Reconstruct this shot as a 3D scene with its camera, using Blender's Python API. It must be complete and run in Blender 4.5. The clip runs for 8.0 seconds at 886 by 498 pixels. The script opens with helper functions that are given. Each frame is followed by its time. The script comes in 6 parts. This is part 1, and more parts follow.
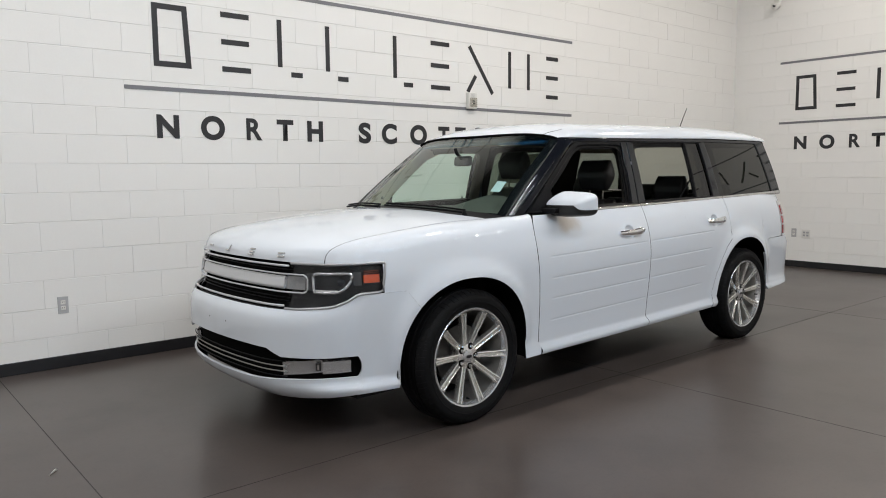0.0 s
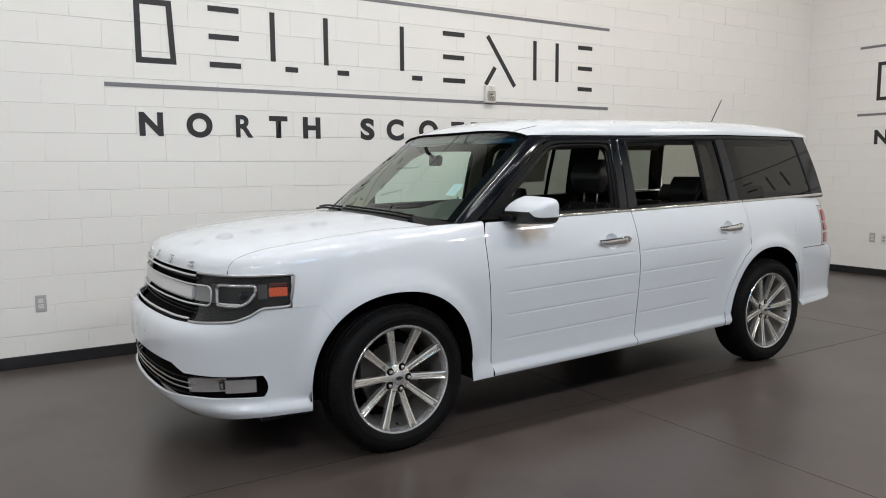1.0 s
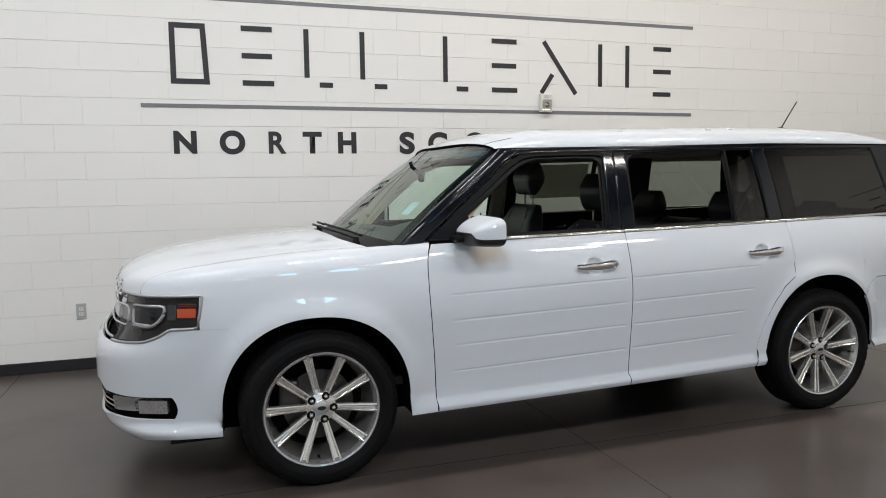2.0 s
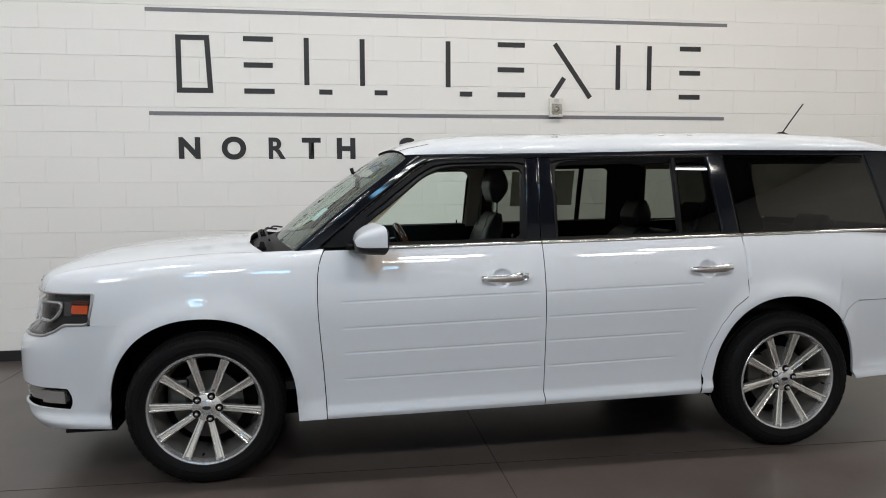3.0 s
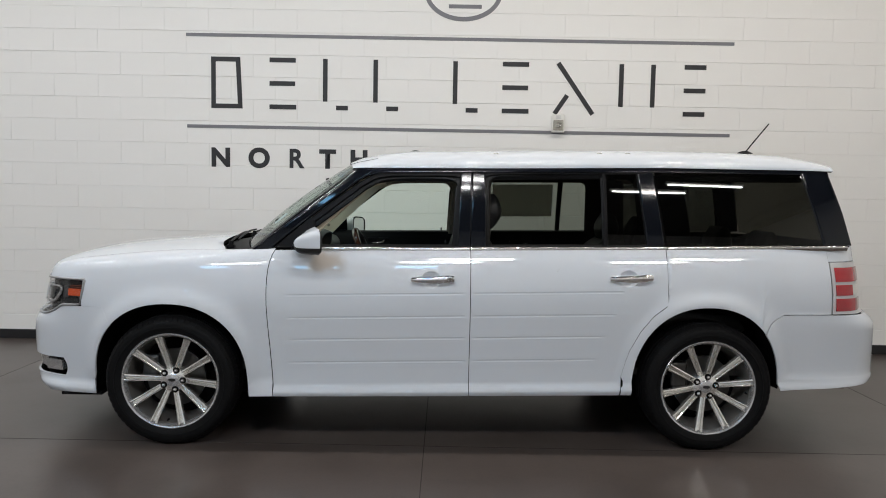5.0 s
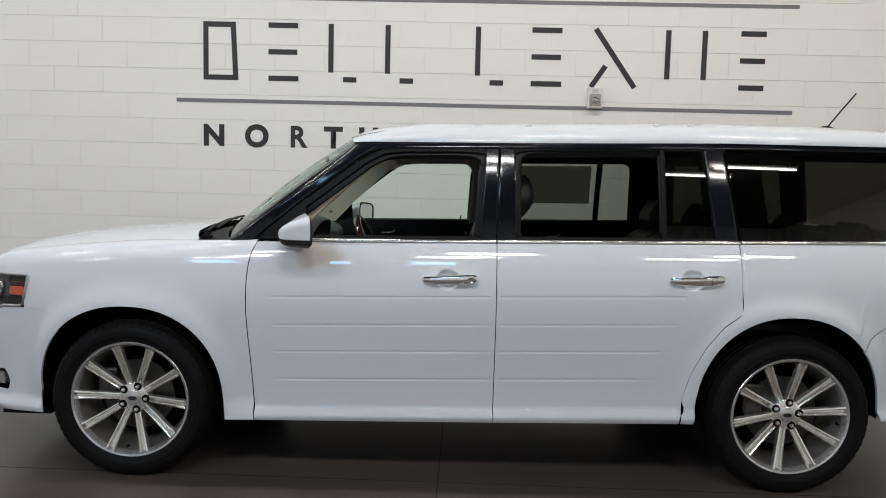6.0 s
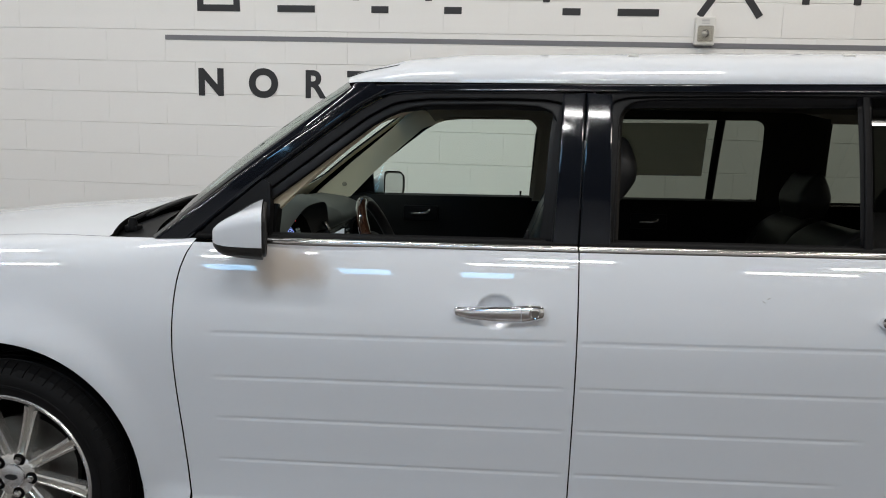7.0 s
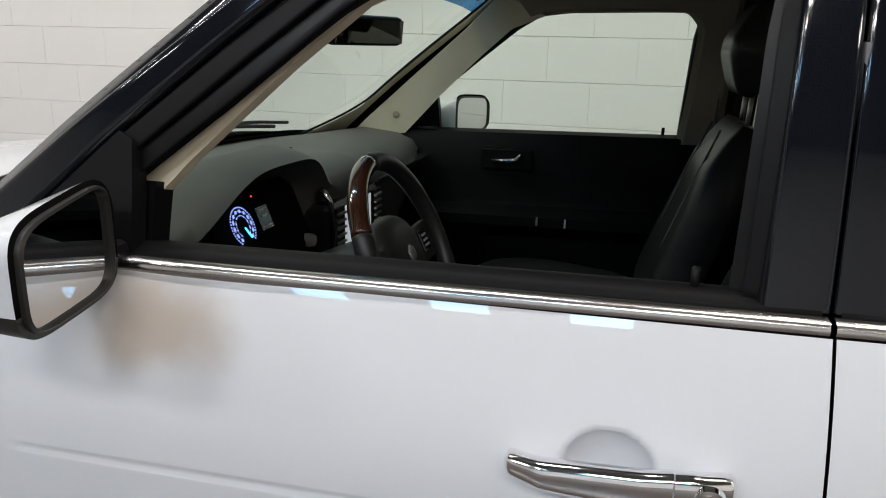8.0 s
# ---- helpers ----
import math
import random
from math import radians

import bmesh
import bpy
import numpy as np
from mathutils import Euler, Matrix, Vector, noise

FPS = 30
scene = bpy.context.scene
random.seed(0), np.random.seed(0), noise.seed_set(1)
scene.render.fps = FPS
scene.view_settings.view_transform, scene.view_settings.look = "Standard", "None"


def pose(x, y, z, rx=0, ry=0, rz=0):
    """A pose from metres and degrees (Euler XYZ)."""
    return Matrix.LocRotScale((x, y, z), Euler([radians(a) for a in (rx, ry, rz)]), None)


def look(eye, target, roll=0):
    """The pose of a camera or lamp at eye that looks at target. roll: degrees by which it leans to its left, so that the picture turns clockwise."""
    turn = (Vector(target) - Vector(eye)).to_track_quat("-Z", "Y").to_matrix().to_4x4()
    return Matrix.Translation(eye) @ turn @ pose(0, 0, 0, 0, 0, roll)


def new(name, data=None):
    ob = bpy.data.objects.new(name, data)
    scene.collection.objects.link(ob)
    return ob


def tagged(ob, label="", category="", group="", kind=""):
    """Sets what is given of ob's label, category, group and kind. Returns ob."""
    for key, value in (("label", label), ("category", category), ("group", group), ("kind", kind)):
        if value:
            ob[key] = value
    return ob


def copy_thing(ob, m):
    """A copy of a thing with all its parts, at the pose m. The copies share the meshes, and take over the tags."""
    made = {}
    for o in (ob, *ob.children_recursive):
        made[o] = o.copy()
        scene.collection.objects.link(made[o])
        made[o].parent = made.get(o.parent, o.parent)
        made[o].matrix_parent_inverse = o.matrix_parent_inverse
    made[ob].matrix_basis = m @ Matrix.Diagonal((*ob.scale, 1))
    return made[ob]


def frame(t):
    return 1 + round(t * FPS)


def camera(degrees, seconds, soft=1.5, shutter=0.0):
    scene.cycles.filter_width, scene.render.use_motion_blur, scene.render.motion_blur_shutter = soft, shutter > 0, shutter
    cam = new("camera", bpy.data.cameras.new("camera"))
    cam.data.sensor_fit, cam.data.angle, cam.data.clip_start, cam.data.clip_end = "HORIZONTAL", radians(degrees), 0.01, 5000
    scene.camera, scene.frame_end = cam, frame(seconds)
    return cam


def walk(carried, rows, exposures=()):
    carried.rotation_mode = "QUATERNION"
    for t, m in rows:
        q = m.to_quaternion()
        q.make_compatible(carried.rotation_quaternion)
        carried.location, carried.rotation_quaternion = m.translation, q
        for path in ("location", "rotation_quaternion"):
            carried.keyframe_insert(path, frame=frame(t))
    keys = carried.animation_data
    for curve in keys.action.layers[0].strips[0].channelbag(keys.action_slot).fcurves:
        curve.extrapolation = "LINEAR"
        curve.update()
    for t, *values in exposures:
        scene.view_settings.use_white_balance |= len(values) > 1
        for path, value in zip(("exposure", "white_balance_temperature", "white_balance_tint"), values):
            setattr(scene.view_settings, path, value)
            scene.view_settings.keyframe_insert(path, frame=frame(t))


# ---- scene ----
cam = camera(62.1, 8.0, soft=1.0)
PATH = [
    (0, (-2.618, -3.809, 1.345), (-1.343, -2.281, 1.143), -0.6),
    (0.5, (-2.212, -3.919, 1.367), (-1.023, -2.326, 1.148), -0.3),
    (1, (-1.698, -4.002, 1.39), (-0.643, -2.317, 1.17), -0.4),
    (1.5, (-1.131, -4.144, 1.41), (-0.281, -2.345, 1.206), -0.7),
    (3, (0.623, -4.45, 1.414), (0.903, -2.477, 1.242), -0.2),
    (3.5, (1.087, -4.719, 1.428), (1.252, -2.733, 1.259), 0.3),
    (4, (1.368, -5.028, 1.464), (1.441, -3.036, 1.307), 0.7),
    (5.5, (1.507, -4.768, 1.409), (1.485, -2.774, 1.258), 1.2),
    (6, (1.496, -4.176, 1.394), (1.441, -2.186, 1.211), 1.4),
    (6.5, (1.518, -3.499, 1.413), (1.399, -1.516, 1.18), 1.5),
    (7, (1.494, -2.841, 1.42), (1.28, -0.875, 1.118), 1.7),
    (7.5, (1.496, -2.186, 1.413), (1.13, -0.264, 1.003), 1.55),
    (8, (1.444, -1.63, 1.408), (0.924, 0.225, 0.87), 1.35),
]
walk(cam, [(t, look(eye, target, roll)) for t, eye, target, roll in PATH], [(0.0, 0.05, 6500, 10), (1.5, 0.02, 6500, 10), (3.0, -0.1, 6500, 10), (5.5, -0.16, 6500, 10), (7.0, -0.18, 6540, 10), (7.5, -0.08, 6620, 11), (8.0, 0.12, 6750, 12)])

# ---------------------------------------------------------------- world and light
world = bpy.data.worlds.new("world")
scene.world = world
world.use_nodes = True
wn = world.node_tree.nodes
sky = wn.new("ShaderNodeTexSky")
sky.sky_type, sky.sun_disc = "NISHITA", False
sky.sun_elevation, sky.sun_rotation = radians(40), radians(200)
world.node_tree.links.new(sky.outputs[0], wn["Background"].inputs[0])
wn["Background"].inputs[1].default_value = 0.1

WALL_N, WALL_E, WALL_S, WALL_W, CEIL = 1.89, 7.78, -9.5, -8.0, 5.0
LAMP_ROWS = ((-0.5, tuple(-5.5 + 1.95 * k for k in range(7)), 38.0), (-4.98, (-4.4, -1.20, 2.00, 5.35), 49.0), (-5.44, (-4.5, -1.42, 1.58, 4.62), 49.0))
PANEL_Y, PANEL_X = -6.55, (-1.98, -0.30, 1.24)


# ---------------------------------------------------------------- materials
def material(name, color, rough=0.5, metal=0.0, coat=0.0, vary=0.06, scale=6.0, fine=120.0, bump=0.0, spec=0.5, emit=0.0):
    """A principled surface with colour variation at two scales and fine relief."""
    m = bpy.data.materials.new(name)
    m.use_nodes = True
    n, l = m.node_tree.nodes, m.node_tree.links
    b = n["Principled BSDF"]
    b.inputs["Roughness"].default_value, b.inputs["Metallic"].default_value = rough, metal
    b.inputs["Coat Weight"].default_value, b.inputs["Coat Roughness"].default_value = coat, 0.012
    b.inputs["Specular IOR Level"].default_value = spec
    b.inputs["Base Color"].default_value = (*color, 1)
    if emit:
        b.inputs["Emission Color"].default_value, b.inputs["Emission Strength"].default_value = (*color, 1), emit
    if vary or bump:
        tc = n.new("ShaderNodeTexCoord")
        big, small = n.new("ShaderNodeTexNoise"), n.new("ShaderNodeTexNoise")
        for t, s in ((big, scale), (small, fine)):
            t.inputs["Scale"].default_value, t.inputs["Detail"].default_value = s, 4
            l.new(tc.outputs["Object"], t.inputs["Vector"])
        mix = n.new("ShaderNodeMix")
        mix.data_type = "RGBA"
        lo, hi = [c * (1 - vary) for c in color], [min(1, c * (1 + vary)) for c in color]
        mix.inputs[6].default_value, mix.inputs[7].default_value = (*lo, 1), (*hi, 1)
        add = n.new("ShaderNodeMath")
        add.operation = "MULTIPLY_ADD"
        add.inputs[1].default_value = 0.35
        l.new(small.outputs["Fac"], add.inputs[0])
        sc = n.new("ShaderNodeMath")
        sc.operation = "MULTIPLY"
        sc.inputs[1].default_value = 0.65
        l.new(big.outputs["Fac"], sc.inputs[0])
        l.new(sc.outputs[0], add.inputs[2])
        l.new(add.outputs[0], mix.inputs[0])
        l.new(mix.outputs[2], b.inputs["Base Color"])
        if bump:
            bp = n.new("ShaderNodeBump")
            bp.inputs["Strength"].default_value, bp.inputs["Distance"].default_value = bump, 0.004
            l.new(add.outputs[0], bp.inputs["Height"])
            l.new(bp.outputs[0], b.inputs["Normal"])
    return m


def glass_material(name, tint, face=0.075):
    """Thin window glass: tinted see-through with a gloss that grows at a slant."""
    m = bpy.data.materials.new(name)
    m.use_nodes = True
    n, l = m.node_tree.nodes, m.node_tree.links
    n.remove(n["Principled BSDF"])
    tr, gl, mx, lw = n.new("ShaderNodeBsdfTransparent"), n.new("ShaderNodeBsdfGlossy"), n.new("ShaderNodeMixShader"), n.new("ShaderNodeLayerWeight")
    tr.inputs[0].default_value = (*tint, 1)
    gl.inputs["Roughness"].default_value = 0.01
    lw.inputs[0].default_value = 0.5
    pw, ma = n.new("ShaderNodeMath"), n.new("ShaderNodeMath")
    pw.operation, ma.operation = "POWER", "MULTIPLY_ADD"
    pw.inputs[1].default_value, ma.inputs[1].default_value, ma.inputs[2].default_value = 4.5, 0.9, face
    l.new(lw.outputs["Facing"], pw.inputs[0])
    l.new(pw.outputs[0], ma.inputs[0])
    l.new(ma.outputs[0], mx.inputs[0])
    l.new(tr.outputs[0], mx.inputs[1])
    l.new(gl.outputs[0], mx.inputs[2])
    l.new(mx.outputs[0], n["Material Output"].inputs[0])
    return m


M_PAINT = material("white_paint", (0.635, 0.665, 0.71), 0.5, 0, 1.0, vary=0.01, scale=2, spec=0.0)
M_WALL = material("painted_block", (0.80, 0.79, 0.77), 0.6, vary=0.03, scale=2.2, fine=60, bump=0.25)
M_JOINT = material("painted_joint", (0.77, 0.76, 0.74), 0.7, vary=0.05, scale=3, bump=0.2)
M_CUT = material("floor_cut", (0.022, 0.018, 0.016), 0.6, vary=0.3, scale=30)
M_CEIL = material("ceiling_paint", (0.10, 0.10, 0.10), 0.85, vary=0.04, scale=1)
M_SOUTH = material("pale_wall_paint", (0.78, 0.78, 0.77), 0.7, vary=0.05, scale=1)
M_BASE = material("black_rubber_base", (0.012, 0.012, 0.014), 0.4, vary=0.2, scale=4)
M_INK = material("charcoal_letter_paint", (0.018, 0.018, 0.021), 0.5, vary=0.1, scale=5)
M_GREY = material("grey_line_paint", (0.17, 0.17, 0.185), 0.55, vary=0.06, scale=5)
M_GLOSSBLACK = material("gloss_black_pillar", (0.005, 0.0062, 0.0095), 0.065, 0, 0.0, vary=0.05, spec=0.42)
M_SATIN = material("satin_black_trim", (0.006, 0.006, 0.007), 0.42, vary=0.15, scale=30, bump=0.05, spec=0.11)
M_SEAL = material("window_rubber", (0.006, 0.006, 0.0065), 0.34, vary=0.1, spec=0.14)
M_MIRRORTRIM = material("grained_black_plastic", (0.022, 0.021, 0.020), 0.45, vary=0.15, scale=40, fine=400, bump=0.1, spec=0.3)
M_RUBBER = material("tyre_rubber", (0.0045, 0.0045, 0.0050), 0.62, vary=0.3, scale=12, fine=90, bump=0.2, spec=0.14)
M_DARK = material("dark_underbody", (0.004, 0.004, 0.004), 0.9, vary=0.2, spec=0.05)
M_CHROME = material("chrome", (0.86, 0.86, 0.87), 0.06, 1.0, vary=0.02)
M_ALLOY = material("silver_alloy", (0.84, 0.83, 0.80), 0.22, 0.85, 0.0, vary=0.04)
M_ALLOYDARK = material("alloy_barrel", (0.40, 0.385, 0.365), 0.35, 0.8, vary=0.12)
M_DISC = material("brake_steel", (0.075, 0.073, 0.07), 0.4, 0.9, vary=0.15, scale=15)
M_CLEAR = glass_material("clear_glass", (0.77, 0.88, 0.81), 0.05)
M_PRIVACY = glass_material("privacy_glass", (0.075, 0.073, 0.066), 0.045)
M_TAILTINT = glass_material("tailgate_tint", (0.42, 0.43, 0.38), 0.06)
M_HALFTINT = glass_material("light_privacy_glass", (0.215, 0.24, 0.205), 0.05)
M_LEATHER = material("black_leather", (0.017, 0.017, 0.018), 0.42, vary=0.2, scale=30, fine=300, bump=0.25, spec=0.42)
M_VINYL = material("black_vinyl", (0.013, 0.0135, 0.0135), 0.5, vary=0.15, scale=20, fine=400, bump=0.25)
M_DASH = material("dash_vinyl", (0.085, 0.087, 0.083), 0.55, vary=0.12, scale=20, fine=400, bump=0.25, spec=0.25)
M_TRIM = material("black_door_trim", (0.005, 0.005, 0.0055), 0.55, vary=0.2, scale=20, fine=300, bump=0.2, spec=0.1)
M_BEIGE = material("beige_headliner", (0.72, 0.65, 0.50), 0.85, vary=0.08, scale=8, fine=300, bump=0.2)
# one cabin trim in two tones: cabin shade is put into the darker colour
M_LINER_SHADED = material("trim_lining_shaded", (0.022, 0.020, 0.018), 0.9, vary=0.08, scale=8, fine=300, bump=0.2, spec=0.1)
M_LINER_LIT = material("trim_lining_lit", (0.28, 0.25, 0.20), 0.85, vary=0.08, scale=8, fine=300, bump=0.2, spec=0.1)
M_SATINCHROME = material("satin_chrome", (0.62, 0.61, 0.60), 0.2, 1.0, vary=0.05)
M_DIMMED = material("dimmed_mirror_glass", (0.30, 0.31, 0.31), 0.03, 1.0, vary=0)
M_AMBER = material("amber_plastic", (0.58, 0.075, 0.012), 0.15, 0, 0.5, vary=0.15, scale=120)
M_AMBERDARK = material("dark_amber_plastic", (0.16, 0.03, 0.008), 0.3, vary=0.1)
M_HOUSING = material("grey_lamp_reflector", (0.07, 0.07, 0.072), 0.3, 0.5, vary=0.1, scale=60)
M_RED = material("red_lens", (0.36, 0.010, 0.018), 0.12, 0, 0.6, vary=0.12, scale=90)
M_LAMPBLACK = material("lamp_housing", (0.020, 0.020, 0.021), 0.22, 0, 0.0, vary=0.0, spec=0.3)
M_LAMPSILVER = material("lamp_bezel", (0.58, 0.58, 0.59), 0.25, 0.75, vary=0.04)
M_GRILLEBAR = material("brushed_grille_bar", (0.62, 0.62, 0.63), 0.33, 0.35, vary=0.03)
M_GRILLEEND = material("shaded_grille_end", (0.30, 0.30, 0.30), 0.42, 0.3, vary=0.04)
M_BEZEL = material("lamp_edge_grey", (0.42, 0.42, 0.43), 0.34, 0.6, vary=0.04)
M_PLATE = material("white_plastic", (0.70, 0.69, 0.66), 0.4, vary=0.03)
M_GREYPLATE = material("grey_plate", (0.42, 0.42, 0.43), 0.45, vary=0.04)
M_TUBE = material("fluorescent_tube", (1.0, 0.97, 0.92), 0.5, vary=0, emit=14.0)
M_FIXTURE = material("white_enamel", (0.75, 0.75, 0.74), 0.35, vary=0.03)
M_COOL = material("cool_panel_glow", (0.27, 0.62, 1.0), 0.5, vary=0, emit=17.0)
M_WOOD = material("dark_walnut", (0.042, 0.016, 0.009), 0.12, 0, 0.8, vary=0.4, scale=25)
M_LENSCOVER = glass_material("lamp_cover_glass", (0.90, 0.90, 0.91), 0.012)


def floor_material():
    """Acid-stained sealed concrete: brown clouds, dark mottling, uneven sheen."""
    m = bpy.data.materials.new("stained_concrete")
    m.use_nodes = True
    n, l = m.node_tree.nodes, m.node_tree.links
    b = n["Principled BSDF"]
    tc = n.new("ShaderNodeTexCoord")
    def cloud(scale, detail, warp):
        t = n.new("ShaderNodeTexNoise")
        t.inputs["Scale"].default_value, t.inputs["Detail"].default_value = scale, detail
        t.inputs["Distortion"].default_value = warp
        l.new(tc.outputs["Object"], t.inputs["Vector"])
        return t.outputs["Fac"]
    def ramp(fac, stops):
        r = n.new("ShaderNodeValToRGB")
        e = r.color_ramp.elements
        while len(e) < len(stops):
            e.new(0.5)
        for el, (p, c) in zip(e, stops):
            el.position, el.color = p, (*c, 1)
        l.new(fac, r.inputs[0])
        return r.outputs[0]
    def mult(a, c, f=1.0):
        x = n.new("ShaderNodeMix")
        x.data_type, x.blend_type = "RGBA", "MULTIPLY"
        x.inputs[0].default_value = f
        l.new(a, x.inputs[6])
        l.new(c, x.inputs[7])
        return x.outputs[2]
    base = ramp(cloud(0.45, 3, 0.0), ((0.25, (0.058, 0.0465, 0.0415)), (0.5, (0.071, 0.0575, 0.0515)), (0.75, (0.086, 0.0705, 0.064))))
    mott = ramp(cloud(1.7, 5, 0.0), ((0.25, (0.72, 0.71, 0.70)), (0.5, (0.97, 0.97, 0.97)), (0.75, (1.0, 1.0, 1.0))))
    fleck = ramp(cloud(9, 6, 0.4), ((0.3, (0.90, 0.89, 0.88)), (0.5, (1, 1, 1)), (0.72, (1.0, 1.0, 1.0))))
    speck = ramp(cloud(55, 4, 0.0), ((0.2, (0.80, 0.80, 0.80)), (0.5, (1, 1, 1))))
    l.new(mult(mult(mult(base, mott), fleck), speck), b.inputs["Base Color"])
    rr = n.new("ShaderNodeMapRange")
    rr.inputs["From Min"].default_value, rr.inputs["From Max"].default_value = 0.2, 0.8
    rr.inputs["To Min"].default_value, rr.inputs["To Max"].default_value = 0.27, 0.33
    l.new(cloud(1.1, 2, 0.0), rr.inputs["Value"])
    l.new(rr.outputs[0], b.inputs["Roughness"])
    return m


def brown_patch_paint(base):
    """The white paint with a faint, soft-edged brown patch below the mirror."""
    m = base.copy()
    m.name = "white_paint_brown_patch"
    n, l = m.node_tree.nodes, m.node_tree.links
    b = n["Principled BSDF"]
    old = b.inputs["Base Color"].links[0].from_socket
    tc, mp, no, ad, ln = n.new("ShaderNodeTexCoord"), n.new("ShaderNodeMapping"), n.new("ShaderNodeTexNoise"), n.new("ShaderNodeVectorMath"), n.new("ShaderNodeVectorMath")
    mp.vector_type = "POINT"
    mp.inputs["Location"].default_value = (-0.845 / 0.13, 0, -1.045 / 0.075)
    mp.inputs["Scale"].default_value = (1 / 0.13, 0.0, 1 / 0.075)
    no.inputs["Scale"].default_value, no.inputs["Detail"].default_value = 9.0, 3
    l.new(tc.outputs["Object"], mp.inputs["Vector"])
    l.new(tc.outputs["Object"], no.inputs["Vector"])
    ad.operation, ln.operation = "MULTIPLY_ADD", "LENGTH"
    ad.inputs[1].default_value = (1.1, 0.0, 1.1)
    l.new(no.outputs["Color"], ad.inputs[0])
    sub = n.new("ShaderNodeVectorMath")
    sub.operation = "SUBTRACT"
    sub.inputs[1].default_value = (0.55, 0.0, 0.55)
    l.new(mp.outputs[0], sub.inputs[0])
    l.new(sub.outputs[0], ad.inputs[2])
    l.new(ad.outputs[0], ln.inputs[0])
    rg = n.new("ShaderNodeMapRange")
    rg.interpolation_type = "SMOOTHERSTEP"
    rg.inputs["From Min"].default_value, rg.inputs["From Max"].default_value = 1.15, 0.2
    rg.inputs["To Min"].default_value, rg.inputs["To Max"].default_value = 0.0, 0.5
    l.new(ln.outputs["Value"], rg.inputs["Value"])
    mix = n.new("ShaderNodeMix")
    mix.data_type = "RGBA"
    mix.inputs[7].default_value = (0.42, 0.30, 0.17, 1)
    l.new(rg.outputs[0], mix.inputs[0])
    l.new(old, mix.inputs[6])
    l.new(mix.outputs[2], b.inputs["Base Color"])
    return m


def paper_material(name, color):
    """Thin paper that lets some light through."""
    m = material(name, color, 0.7, vary=0.08)
    n, l = m.node_tree.nodes, m.node_tree.links
    tl, mx = n.new("ShaderNodeBsdfTranslucent"), n.new("ShaderNodeMixShader")
    tl.inputs[0].default_value = (*color, 1)
    mx.inputs[0].default_value = 0.6
    l.new(n["Principled BSDF"].outputs[0], mx.inputs[1])
    l.new(tl.outputs[0], mx.inputs[2])
    l.new(mx.outputs[0], n["Material Output"].inputs[0])
    return m


M_LABEL = paper_material("window_sheet", (0.56, 0.56, 0.50))
M_FLOOR = floor_material()
M_PAINT_PATCH = brown_patch_paint(M_PAINT)
M_BLUEBAND = glass_material("blue_shade_band", (0.10, 0.30, 0.62))
M_MIRROR = material("mirror_glass", (0.72, 0.73, 0.74), 0.03, 1.0, vary=0)
M_SCREEN = material("display_glow", (0.02, 0.06, 0.075), 0.2, vary=0.3, scale=40, emit=0.12)
M_DIAL = material("dial_glow", (0.30, 0.42, 1.0), 0.3, vary=0.0, emit=1.1)
M_NEEDLE = material("needle_glow", (0.05, 0.65, 1.0), 0.3, vary=0.0, emit=3.0)
M_REDGLOW = material("warning_glow", (1.0, 0.03, 0.03), 0.3, vary=0.0, emit=2.0)
M_BELTGREY = material("grey_webbing", (0.10, 0.10, 0.11), 0.7, vary=0.1, scale=40)


# ---------------------------------------------------------------- mesh helpers
def raw(name, verts, faces, mat, parent=None, label="", smooth=True):
    me = bpy.data.meshes.new(name)
    me.from_pydata([tuple(v) for v in verts], [], [tuple(f) for f in faces])
    me.update()
    if smooth:
        me.shade_smooth()
    me.materials.append(mat)
    ob = new(name, me)
    if parent is not None:
        ob.parent = parent
    return tagged(ob, label)


def part(name, bm, mat, parent=None, label="", smooth=False):
    me = bpy.data.meshes.new(name)
    bm.normal_update()
    bm.to_mesh(me)
    bm.free()
    if smooth:
        me.shade_smooth()
    me.materials.append(mat)
    ob = new(name, me)
    if parent is not None:
        ob.parent = parent
    return tagged(ob, label)


def thing(name, label, category, group="", place=(0, 0, 0), kind=""):
    ob = new(name)
    ob.location = place
    ob.empty_display_size = 0.1
    return tagged(ob, label, category, group, kind)


def add_box(bm, lo, hi, bevel=0.0, segs=2, m=None):
    lo, hi = Vector(lo), Vector(hi)
    got = bmesh.ops.create_cube(bm, size=1.0)["verts"]
    for v in got:
        v.co = Vector([(lo[i] + hi[i]) / 2 + v.co[i] * (hi[i] - lo[i]) for i in range(3)])
    if bevel:
        edges = list({e for v in got for e in v.link_edges})
        res = bmesh.ops.bevel(bm, geom=edges, offset=bevel, segments=segs, profile=0.5, affect="EDGES")
        got = list({v for f in res["faces"] for v in f.verts} | {v for v in got if v.is_valid})
    if m is not None:
        for v in got:
            v.co = m @ v.co
    return got


def box(name, lo, hi, mat, parent=None, bevel=0.0, label="", m=None, segs=2):
    bm = bmesh.new()
    add_box(bm, lo, hi, bevel, segs, m)
    return part(name, bm, mat, parent, label, smooth=False)


def soft(ob, angle=40):
    """Smooth shading with sharp edges past an angle."""
    ob.data.shade_smooth()
    ob.data.set_sharp_from_angle(angle=radians(angle))
    return ob


